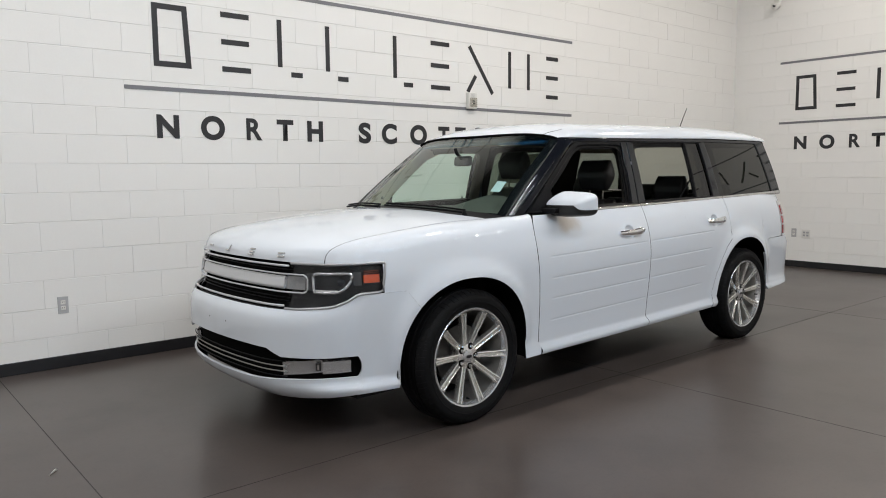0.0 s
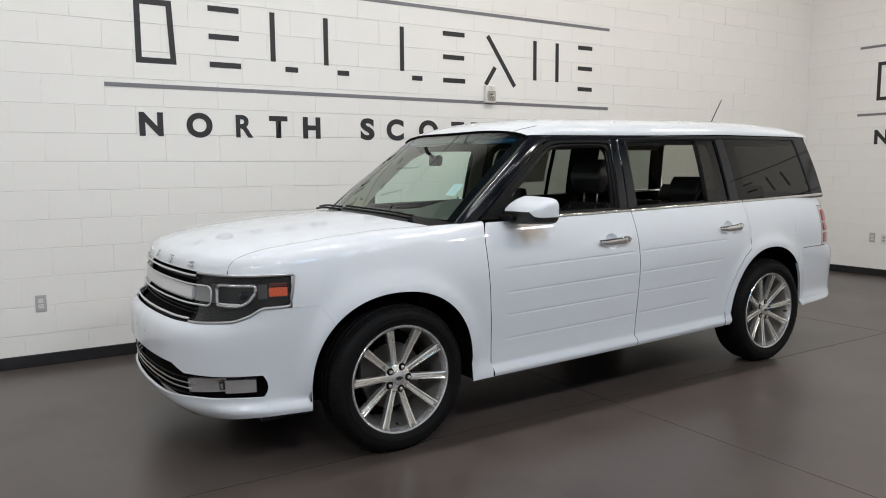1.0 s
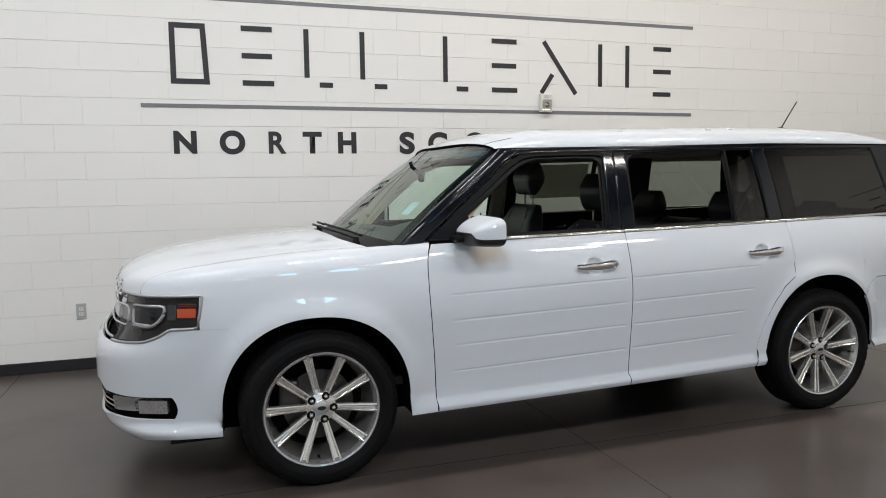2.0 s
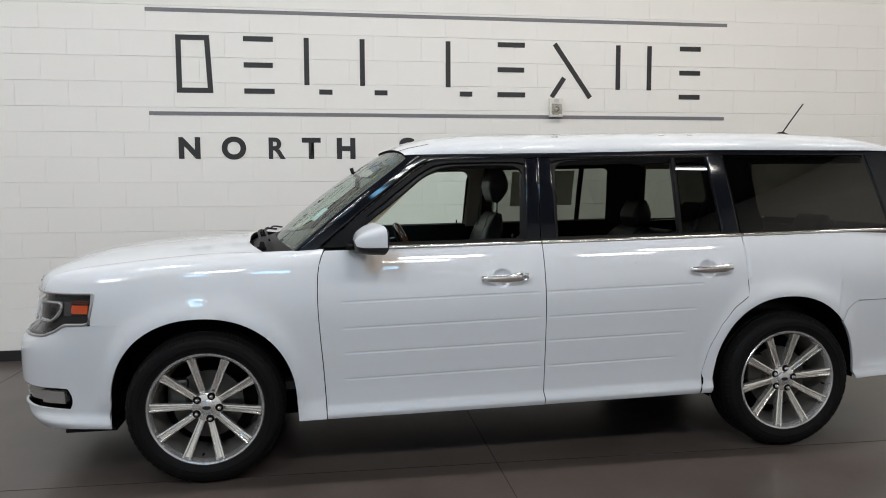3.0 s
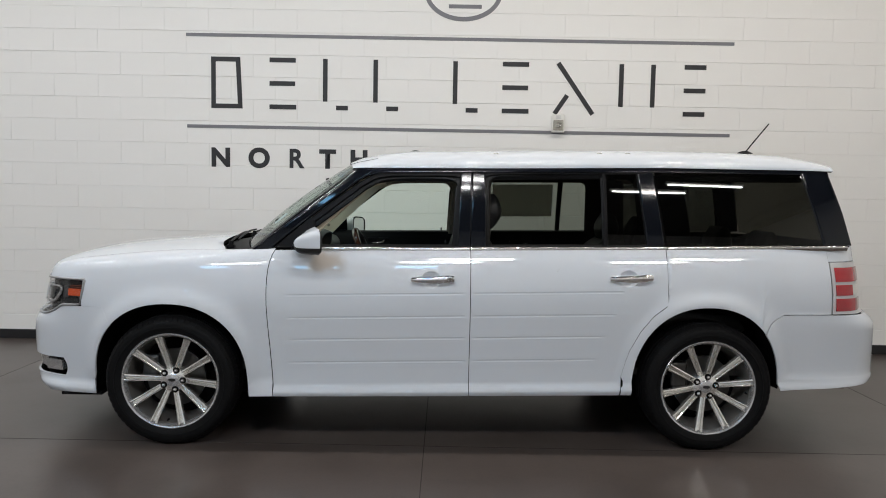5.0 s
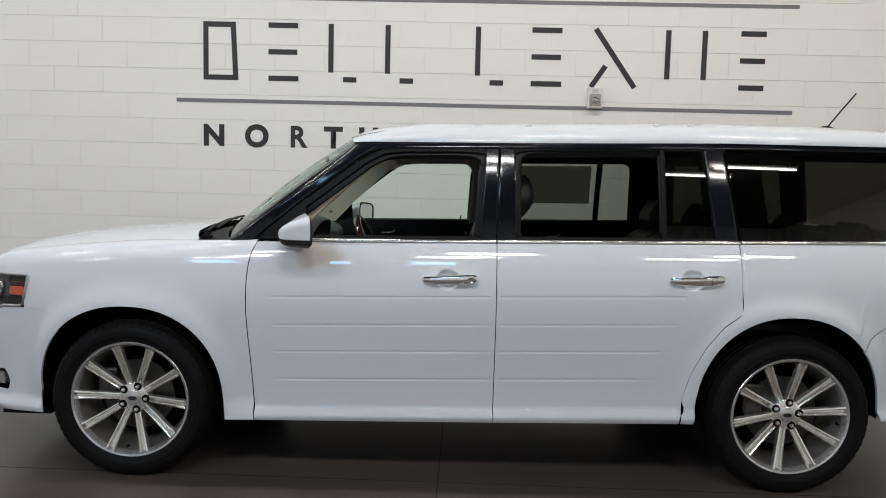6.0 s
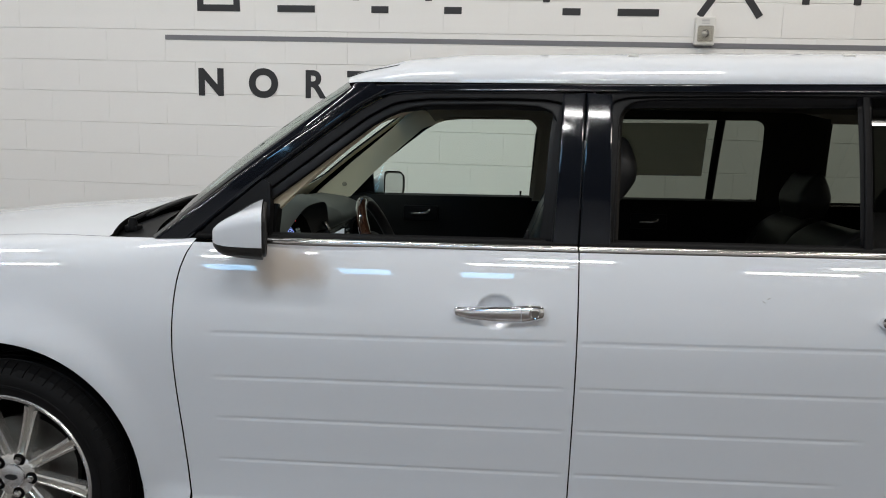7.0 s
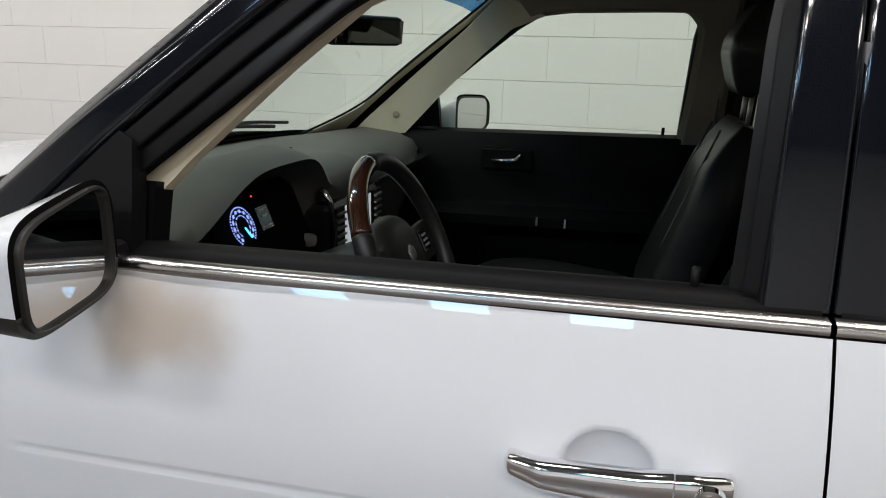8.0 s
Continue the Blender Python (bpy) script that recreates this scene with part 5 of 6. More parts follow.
# ---- wing mirrors
def wing_mirror(s):
    mir = new("wing_mirror")
    mir.parent = car
    tagged(mir, "wing mirror with a white cap and black base")
    c, bx = np.array([0.812 if s < 0 else 0.850, 0.982, 1.160]), (0.106, 0.113, 0.066)
    def shell(t0, t1, mat, name, label):
        nu, nt = 16, 24
        verts = []
        for i in range(nu):
            f = i / (nu - 1)
            up, down = (1 - 0.42 * f) * (1 - f**3) ** 0.5, (1 - 0.2 * f) * (1 - f**8) ** 0.35
            for j in range(nt):
                t = t0 + (t1 - t0) * j / (nt - 1)
                cy, sz = math.cos(t), math.sin(t)
                yy = math.copysign(abs(cy) ** 0.42, cy) * bx[1] * (0.55 + 0.45 * (1 - f**3) ** 0.5)
                if cy < 0:
                    yy = -abs(cy) ** 0.42 * bx[1] * (1 + 0.30 * f)
                zz = math.copysign(abs(sz) ** 0.42, sz) * bx[2] * (up if sz > 0 else down)
                lean = 0.035 * (yy / bx[1])
                verts.append((c[0] - bx[0] * f + lean * (1 - f), s * (c[1] + yy), c[2] + zz * (1 - 0.10 * (yy / bx[1])) - 0.006 * f))
        ob = thick(raw(name, verts, grid_faces(nu, nt, s > 0), mat, mir, label), 0.008)
        ob.modifiers["thickness"].material_offset = 0
        return ob
    a = math.radians(-11)
    shell(a, math.pi - a, M_PAINT, "cap", "white mirror cap")
    shell(math.pi - a, 2 * math.pi + a, M_MIRRORTRIM, "base", "black mirror base")
    rim, gl = [], []
    for j in range(40):
        t = 2 * math.pi * j / 40
        cy, sz = math.cos(t), math.sin(t)
        yy, zz = math.copysign(abs(cy) ** 0.42, cy) * bx[1], math.copysign(abs(sz) ** 0.42, sz) * bx[2]
        x = c[0] + 0.035 * yy / bx[1]
        zz *= 1 - 0.10 * yy / bx[1]
        rim += [(x - 0.006, s * (c[1] + yy * 1.012), c[2] + zz * 1.02), (x + 0.006, s * (c[1] + yy * 1.0), c[2] + zz * 1.0), (x + 0.008, s * (c[1] + yy * 0.970), c[2] + zz * 0.955), (x + 0.000, s * (c[1] + yy * 0.955), c[2] + zz * 0.930)]
        gl.append((x + 0.0008, s * (c[1] + yy * 0.962), c[2] + zz * 0.942))
    fs = [(j * 4 + k, ((j + 1) % 40) * 4 + k, ((j + 1) % 40) * 4 + k + 1, j * 4 + k + 1) for j in range(40) for k in range(3)]
    soft(raw("rim", rim, [f if s < 0 else f[::-1] for f in fs], M_MIRRORTRIM, mir, "black mirror rim"), 40)
    raw("glass", gl, [tuple(range(40)) if s > 0 else tuple(range(40))[::-1]], M_MIRROR, mir, "mirror glass")
    box("arm", (0.665, min(s * 0.78, s * 0.93), 1.106), (0.775, max(s * 0.78, s * 0.93), 1.138), M_SATIN, mir, 0.012)


wing_mirror(-1)
wing_mirror(1)

# ---- antenna, wipers
ant = new("antenna")
ant.parent = car
lathe_pts = [(0.0005, 0.02), (0.02, 0.018), (0.045, 0.008), (0.055, 0.0)]
b = lathe("base", lathe_pts, M_SATIN, ant, 24)
b.matrix_local = pose(3.540, 0.024, 1.740, 90) @ Matrix.Diagonal((1.0, 1.0, 0.5, 1.0))
tube("mast", [(3.545, 0.024, 1.752), (3.615, 0.035, 1.838), (3.705, 0.048, 1.946)], 0.0042, M_SATIN, ant, "thin black aerial", 6)
for pts in ([(0.250, -0.60, 1.122), (0.225, -0.40, 1.136), (0.19, -0.05, 1.148), (0.195, 0.10, 1.150)], [(0.205, 0.18, 1.140), (0.21, 0.40, 1.142), (0.25, 0.62, 1.125)]):
    w = new("wiper")
    w.parent = car
    tagged(w, "black windscreen wiper")
    tube("arm", catmull(pts, 6), 0.007, M_SATIN, w, segs=6)
    tube("blade", catmull([(p[0] + 0.035, p[1] + 0.03, p[2] + 0.012) for p in pts], 6), 0.006, M_SATIN, w, segs=6)
    lathe("pivot", [(0.0005, 0.010), (0.010, 0.008), (0.014, -0.004), (0.017, -0.03)], M_SATIN, w, 16).matrix_local = pose(*pts[0], 90)
    box("bracket", (pts[0][0] - 0.025, pts[0][1] - 0.012, pts[0][2] - 0.04), (pts[0][0] + 0.02, pts[0][1] + 0.03, pts[0][2] - 0.016), M_SATIN, w, 0.006)

# ---- cabin
box("cabin_floor", (0.3, -0.78, 0.40), (3.7, 0.78, 0.44), M_VINYL, car)
box("firewall", (0.20, -0.76, 0.42), (0.26, 0.76, 1.06), M_DARK, car)
box("cargo_back", (3.66, -0.74, 0.42), (3.72, 0.74, 1.14), M_VINYL, car)
# headliner and inner pillars
hl = [(x, w * (gh_y(x, 1.56) - 0.03), 1.560 + 0.05 * (1 - w**4)) for x in np.linspace(1.0, 3.65, 12) for w in np.linspace(-1, 1, 15)]
thick(raw("headliner", hl, grid_faces(12, 15, True), material("beige_lining", (0.24, 0.22, 0.18), 0.9, vary=0.08, scale=8, fine=300, bump=0.2, spec=0.1), car, "grey-beige roof lining"), 0.01)
for s in (-1, 1):
    front = [(0.44, 1.075), (0.525, 1.150), (0.69, 1.305), (0.855, 1.455), (0.99, 1.560)] if s < 0 else [(0.45, 1.075), (0.525, 1.150), (0.705, 1.305), (0.885, 1.455), (1.00, 1.560)]
    gh_patch("pillar_trim", front,
             [(x + (0.052 if s < 0 else 0.014), z) for x, z in ((0.655, 1.115), (0.775, 1.240), (0.915, 1.372), (1.02, 1.462), (1.12, 1.50))], M_BEIGE, car, s, "beige inner pillar trim", off=-0.045, t=0.02)
    if s < 0:
        gh_patch("inner_corner", [(0.60, 1.10), (0.63, 1.16), (0.655, 1.212)], [(0.782, 1.10), (0.784, 1.16), (0.786, 1.212)], M_TRIM, car, s, "black inner corner behind the mirror", off=-0.026, t=0.04, n=12)
    # near side takes the tone with shade in its colour, far side the lit one
    lining = M_LINER_SHADED if s < 0 else M_LINER_LIT
    inner = [(1.10, 1.489), (1.13, 1.498), (1.175, 1.503), (1.517, 1.512), (1.550, 1.507), (1.570, 1.496), (1.586, 1.476), (1.592, 1.450), (1.588, 1.38), (1.582, 1.277), (1.564, 1.11)]
    if s > 0:
        inner = [(x - 0.016 * min(1.0, max(0.0, (x - 1.5) / 0.07)), z) for x, z in inner]
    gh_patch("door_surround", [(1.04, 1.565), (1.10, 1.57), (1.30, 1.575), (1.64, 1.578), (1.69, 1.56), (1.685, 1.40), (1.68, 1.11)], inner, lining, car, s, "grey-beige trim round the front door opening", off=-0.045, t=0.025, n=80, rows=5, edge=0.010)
    inner = [(1.765, 1.11), (1.768, 1.47), (1.776, 1.500), (1.795, 1.516), (1.83, 1.521), (2.30, 1.530), (2.550, 1.536), (2.580, 1.528), (2.598, 1.508), (2.605, 1.47), (2.624, 1.12)]
    # rear trim on both sides has the dim cabin's shade in its colour
    gh_patch("door_surround", [(1.685, 1.11), (1.69, 1.56), (1.74, 1.582), (2.72, 1.594), (2.89, 1.56), (2.93, 1.12)], inner, M_LINER_SHADED, car, s, "grey-beige trim round the rear door opening, coloured dark as in shade", off=-0.045, t=0.025, n=80, rows=5, edge=0.010)
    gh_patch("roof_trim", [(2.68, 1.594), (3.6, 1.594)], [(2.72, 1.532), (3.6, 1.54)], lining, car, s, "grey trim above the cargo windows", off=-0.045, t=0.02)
    # door trims with sill ledge, armrest and pocket
    for name, x0, x1 in (("front_door_trim", 0.56, 1.640), ("rear_door_trim", 1.66, 2.74)):
        tr = new(name)
        tr.parent = car
        tagged(tr, "black inner door trim with an armrest")
        prof = [(0.835, 1.118), (0.80, 1.128), (0.765, 1.120), (0.745, 1.085), (0.740, 0.98), (0.740, 0.90), (0.735, 0.885), (0.690, 0.875), (0.665, 0.860), (0.665, 0.83), (0.70, 0.80), (0.735, 0.79), (0.74, 0.60), (0.72, 0.58), (0.72, 0.45)]
        xs = np.linspace(x0, x1, 12)
        verts = []
        for x in xs:
            for yy, z in prof:
                verts.append((x, s * yy, z + 0.017 * (x - 0.6)))
        ob = raw("panel", verts, grid_faces(12, len(prof), s < 0), M_TRIM, tr)
        soft(thick(ob, 0.012, 1.0), 30)
        xh = x0 + 0.465
        y0 = s * 0.738
        box("handle_bezel", (xh - 0.085, min(y0, y0 - s * 0.008), 1.008), (xh + 0.085, max(y0, y0 - s * 0.008), 1.080), M_SATIN, tr, 0.006, "dark handle surround")
        tube("inner_handle", [(xh - 0.045, y0 - s * 0.016, 1.040), (xh + 0.01, y0 - s * 0.026, 1.042), (xh + 0.035, y0 - s * 0.024, 1.046), (xh + 0.045, y0 - s * 0.012, 1.062)], 0.007, M_CHROME, tr, "chrome inner handle", 8)
        for dx in (0.12, 0.21):
            box("armrest_trim", (xh + dx - 0.005, min(s * 0.662, s * 0.668), 0.842), (xh + dx + 0.003, max(s * 0.662, s * 0.668), 0.872), M_CHROME, tr, 0.001)
        tube("lock_knob", [(x1 - 0.13, s * 0.80, 1.13), (x1 - 0.13, s * 0.80, 1.165)], 0.005, M_SATIN, tr, segs=8)

# the far pillar's lining meets the windscreen and spreads at its foot
FOOT = [(f, 0.965 - 0.24 * max(0.0, (0.30 - f) / 0.30) ** 2) for f in np.linspace(0.02, 0.99, 30)]
pv = [screen_point(f, w0 + (1.0 - w0) * j / 5) + Vector((0.014, 0, -0.014)) for f, w0 in FOOT for j in range(6)]
soft(raw("pillar_trim", pv, grid_faces(30, 6), M_BEIGE, car, "beige lining beside the windscreen"), 60)
tube("glass_edge", [screen_point(f, w0) + Vector((0.010, 0, -0.010)) for f, w0 in FOOT], 0.004, M_SATIN, car, "thin black edge of the windscreen", 6)
lathe("airbag_mark", [(0.0005, -0.0012), (0.0095, -0.0012), (0.0115, 0.0), (0.0115, 0.004)], M_LINER_LIT, car, 24, "small round mark pressed into the lining").matrix_local = pose(0.642, 0.737, 1.173)

# dashboard
dash = new("dashboard")
dash.parent = car
tagged(dash, "black soft-touch dashboard")
dprof = [(0.24, 1.110), (0.42, 1.124), (0.58, 1.126), (0.70, 1.113), (0.755, 1.092), (0.775, 1.065), (0.770, 1.03), (0.745, 0.99), (0.735, 0.90), (0.70, 0.80), (0.66, 0.66)]
dv = []
ys = np.linspace(-0.74, 0.74, 61)
for y in ys:
    hump = math.exp(-(((y + 0.38) / 0.205) ** 4))
    mid = math.exp(-((y / 0.16) ** 4))
    for i, (x, z) in enumerate(dprof):
        k = (0, 0.1, 0.5, 1.0, 1.05, 1.25, 1.2, 0.6, 0, 0, 0)[i]
        if i < 2:
            x = (0.405, 0.47)[i] - (0.17, 0.05)[i] * (1 - (y / 0.74) ** 2)
        xx = x - 0.06 * (abs(y) / 0.76) ** 3 * (i > 1) + (0.03 * hump if 2 < i < 6 else 0) - (0.125 * hump if 5 < i < 10 else 0)
        dv.append((xx, y, z - (0.02, 0.008)[i] * (abs(y) / 0.74) ** 4 if i < 2 else z + 0.092 * hump * k + 0.02 * mid * (1 if 2 < i < 6 else 0)))
soft(raw("top", dv, grid_faces(61, len(dprof), True), M_DASH, dash), 60)
box("defrost_grille", (0.45, -0.12, 1.1255), (0.54, 0.16, 1.129), M_SATIN, dash, 0.002)
box("trim_strip", (0.700, 0.16, 1.037), (0.772, 0.70, 1.048), M_WOOD, dash, 0.003, "dark glossy trim strip")
box("trim_edge", (0.70, 0.16, 1.049), (0.774, 0.70, 1.0525), M_CHROME, dash, 0.001, "thin bright edge")
box("centre_console_panel", (0.66, -0.16, 0.62), (0.785, 0.16, 1.055), M_LAMPBLACK, dash, 0.02, "glossy black centre stack")
box("touch_screen", (0.786, -0.085, 0.93), (0.790, 0.085, 1.035), material("bright_screen", (0.55, 0.62, 0.66), 0.15, vary=0.15, scale=30, emit=0.55), dash, 0.001, "lit pale touch screen")
for y0, y1 in ((-0.15, -0.095), (0.095, 0.15)):
    box("vent", (0.784, y0, 0.93), (0.792, y1, 1.04), M_SATIN, dash, 0.002)
    for k in range(6):
        box("vent_slat", (0.792, y0 + 0.005, 0.938 + 0.017 * k), (0.799, y1 - 0.005, 0.943 + 0.017 * k), M_ALLOYDARK, dash)
box("vent", (0.700, -0.70, 0.93), (0.725, -0.56, 1.03), M_SATIN, dash, 0.006)
tube("stack_trim", [(0.772, -0.185, 1.092), (0.790, -0.172, 1.060), (0.796, -0.168, 1.0), (0.79, -0.166, 0.90)], [0.010, 0.006, 0.005, 0.005], M_SATINCHROME, dash, "thin silver edge of the centre stack", 8)
# instrument cluster
cl = new("instrument_cluster")
cl.parent = car
tagged(cl, "dark instrument panel with a lit blue dial")
R25 = Matrix.Rotation(radians(-22), 4, "Y")
def cl_m(y, z, dx=0.0):
    return Matrix.Translation((0.732 + dx, y, z + 0.006)) @ R25 @ Matrix.Diagonal((1, 0.86, 0.86, 1))
bm = bmesh.new()
add_box(bm, (-0.01, -0.20, -0.087), (0.0, 0.20, 0.10), 0.004, 1, cl_m(-0.37, 1.04))
part("panel", bm, M_DARK, cl)
bm = bmesh.new()
for k in range(34):
    a = radians(-50 + 280 * k / 33)
    for rr, sz in ((0.044, 0.0016), (0.035, 0.0036 if k % 3 == 0 else 0.0009), (0.025, 0.0017 if k % 4 == 0 else 0.0006)):
        add_box(bm, (0.001, rr * math.cos(a) - sz * 0.8, rr * math.sin(a) - sz), (0.0022, rr * math.cos(a) + sz * 0.8, rr * math.sin(a) + sz), 0, 1, cl_m(-0.455, 1.060))
part("dial_marks", bm, M_DIAL, cl, "glowing blue dial marks")
bm = bmesh.new()
add_box(bm, (0.003, -0.002, -0.033), (0.004, 0.002, -0.004), 0, 1, cl_m(-0.455, 1.060) @ Matrix.Rotation(radians(25), 4, "X"))
part("needle", bm, M_NEEDLE, cl, "blue needle")
bm = bmesh.new()
add_box(bm, (0.001, -0.026, -0.027), (0.002, 0.026, 0.027), 0, 1, cl_m(-0.372, 1.060))
part("display", bm, M_SCREEN, cl, "small lit display")
bm = bmesh.new()
for zz, ww in ((0.020, 0.022), (-0.020, 0.022), (0.004, 0.010)):
    add_box(bm, (0.003, -ww, zz - 0.002), (0.0035, ww, zz + 0.002), 0, 1, cl_m(-0.372, 1.060))
part("display_lines", bm, M_PLATE, cl)
bm = bmesh.new()
add_box(bm, (0.003, -0.0022, -0.0022), (0.004, 0.0022, 0.0022), 0.0005, 1, cl_m(-0.425, 1.112))
part("warning_light", bm, M_REDGLOW, cl, "small red warning light")

# steering wheel
sw = new("steering_wheel")
sw.parent = car
tagged(sw, "black leather steering wheel with walnut upper rim")
SWM = Matrix.Translation((1.034, -0.37, 1.02)) @ Matrix.Rotation(radians(-24), 4, "Y")
def ring_pts(a0, a1, n, r=0.187):
    return [SWM @ Vector((0, r * math.cos(radians(a0 + (a1 - a0) * i / n)), r * math.sin(radians(a0 + (a1 - a0) * i / n)))) for i in range(n + 1)]
for a0, a1, mat, lab in ((98, 155, M_WOOD, "glossy walnut rim"), (215, 325, M_WOOD, "glossy walnut rim"), (155, 215, M_LEATHER, "leather grip"), (-35, 98, M_LEATHER, "leather grip")):
    tube("rim", ring_pts(a0, a1, 28), 0.0185, mat, sw, lab, 12)
hubv = []
for i in range(9):
    f = i / 8
    rr = 0.098 * math.cos(f * math.pi / 2) ** 0.5 if i < 8 else 0.001
    for k in range(28):
        a = 2 * math.pi * k / 28
        hubv.append(SWM @ Vector((-0.035 + 0.04 * math.sin(f * math.pi / 2), rr * math.copysign(abs(math.cos(a)) ** 0.75, math.cos(a)) * 1.05, rr * math.sin(a) * 0.85)))
raw("hub", hubv, [(i * 28 + k, (i + 1) * 28 + k, (i + 1) * 28 + (k + 1) % 28, i * 28 + (k + 1) % 28) for i in range(8) for k in range(28)], M_VINYL, sw, "airbag cover")
for sy in (-1, 1):
    bm = bmesh.new()
    add_box(bm, (-0.028, 0.06, -0.045), (-0.008, 0.18, 0.035), 0.008, 2, SWM @ Matrix.Diagonal((1, sy, 1, 1)))
    part("spoke", bm, M_VINYL, sw)
    bm = bmesh.new()
    add_box(bm, (-0.009, 0.092, -0.022), (-0.003, 0.140, 0.022), 0.004, 1, SWM @ Matrix.Diagonal((1, sy, 1, 1)))
    part("switch_pad", bm, M_GLOSSBLACK, sw, "glossy switch pad")
    bm = bmesh.new()
    for k in range(3):
        add_box(bm, (-0.003, 0.104, -0.013 + 0.011 * k), (-0.0015, 0.128, -0.009 + 0.011 * k), 0, 1, SWM @ Matrix.Diagonal((1, sy, 1, 1)))
    part("switch_marks", bm, M_GREYPLATE, sw)
bm = bmesh.new()
add_box(bm, (-0.028, -0.03, -0.185), (-0.010, 0.03, -0.06), 0.008, 2, SWM)
part("spoke", bm, M_LAMPSILVER, sw)
em = lathe("badge", [(0.0005, -0.002), (0.014, -0.0015), (0.0165, 0.001), (0.0165, 0.004)], M_LAMPSILVER, sw, 28, "plain silver badge")
em.matrix_local = SWM @ Matrix.Translation((0.006, 0, 0.0)) @ Matrix.Rotation(radians(90), 4, "Z")
tube("column", [SWM @ Vector((-0.03, 0, 0)), SWM @ Vector((-0.30, 0, 0.0))], 0.06, M_VINYL, car, "steering column shroud", 20)
tube("stalk", [SWM @ Vector((-0.10, -0.05, 0.0)), SWM @ Vector((-0.07, -0.19, 0.03))], [0.008, 0.011], M_SATIN, car, "indicator stalk", 10)

lathe("column_knob", [(0.0005, -0.010), (0.012, -0.008), (0.015, 0.0), (0.014, 0.02)], M_GREYPLATE, car, 20, "round grey knob beside the column").matrix_local = pose(0.765, -0.225, 0.985, 0, 0, 90)

# rear-view mirror, visors
rv = new("rear_view_mirror")
rv.parent = car
tagged(rv, "black rear-view mirror on the windscreen")
RVM = Matrix.Translation((0.815, 0.01, 1.432)) @ Matrix.Rotation(radians(-20), 4, "Z") @ Matrix.Rotation(radians(6), 4, "Y")
bm = bmesh.new()
add_box(bm, (-0.03, -0.125, -0.034), (0.005, 0.125, 0.034), 0.014, 3, RVM)
soft(part("shell", bm, M_SATIN, rv), 50)
bm = bmesh.new()
add_box(bm, (0.005, -0.117, -0.027), (0.0065, 0.117, 0.027), 0, 1, RVM)
part("glass", bm, M_DIMMED, rv, "dimmed mirror glass")
tube("stem", [(0.80, 0.01, 1.44), (0.74, 0.01, 1.49), (0.73, 0.01, 1.52)], 0.012, M_SATIN, rv)
for s in (-1, 1):
    bm = bmesh.new()
    add_box(bm, (-0.09, -0.20, -0.010), (0.09, 0.20, 0.010), 0.008, 2, Matrix.Translation((1.02, s * 0.40, 1.556)) @ Matrix.Rotation(radians(-10), 4, "Y"))
    soft(part("sun_visor", bm, M_BEIGE, car, "pale folded sun visor"), 40)
raw("shade_band", [screen_point(0.86 + 0.13 * i / 4, -0.97 + 1.94 * j / 30) + Vector((0.006, 0, -0.006)) for i in range(5) for j in range(31)], grid_faces(5, 31), M_BLUEBAND, car, "blue shade band of the windscreen")

# seats
def pad(name, path, widths, depth, mat, parent, label="", n=22, ends=4.5):
    """A padded cushion: a rounded section swept along path (x, z)."""
    p = resample(catmull(path, 8), n)
    w = np.interp(np.linspace(0, 1, n), np.linspace(0, 1, len(widths)), widths)
    verts, K = [], 28
    for i in range(n):
        d = p[min(i + 1, n - 1)] - p[max(i - 1, 0)]
        d /= np.linalg.norm(d)
        nrm = np.array([d[1], -d[0]])
        e = min(1.0, ((i + 0.3) / ends) ** 0.5, ((n - 1 - i + 0.3) / ends) ** 0.5)
        for k in range(K):
            a = 2 * math.pi * k / K
            cy = math.copysign(abs(math.cos(a)) ** 0.5, math.cos(a)) * w[i] * (0.9 + 0.1 * e)
            cn = math.copysign(abs(math.sin(a)) ** 0.6, math.sin(a)) * depth * e
            bol = 0.022 * min(1, abs(cy) / w[i]) ** 4 if math.sin(a) < 0 else 0.0
            q = p[i] + nrm * (cn - bol)
            verts.append((q[0], cy, q[1]))
    faces = [(i * K + k, (i + 1) * K + k, (i + 1) * K + (k + 1) % K, i * K + (k + 1) % K) for i in range(n - 1) for k in range(K)]
    faces += [tuple(range(K)), tuple((n - 1) * K + k for k in range(K))[::-1]]
    bm = bmesh.new()
    vs = [bm.verts.new(v) for v in verts]
    for f in faces:
        bm.faces.new([vs[k] for k in f])
    bmesh.ops.recalc_face_normals(bm, faces=bm.faces)
    return part(name, bm, mat, parent, label, smooth=True)


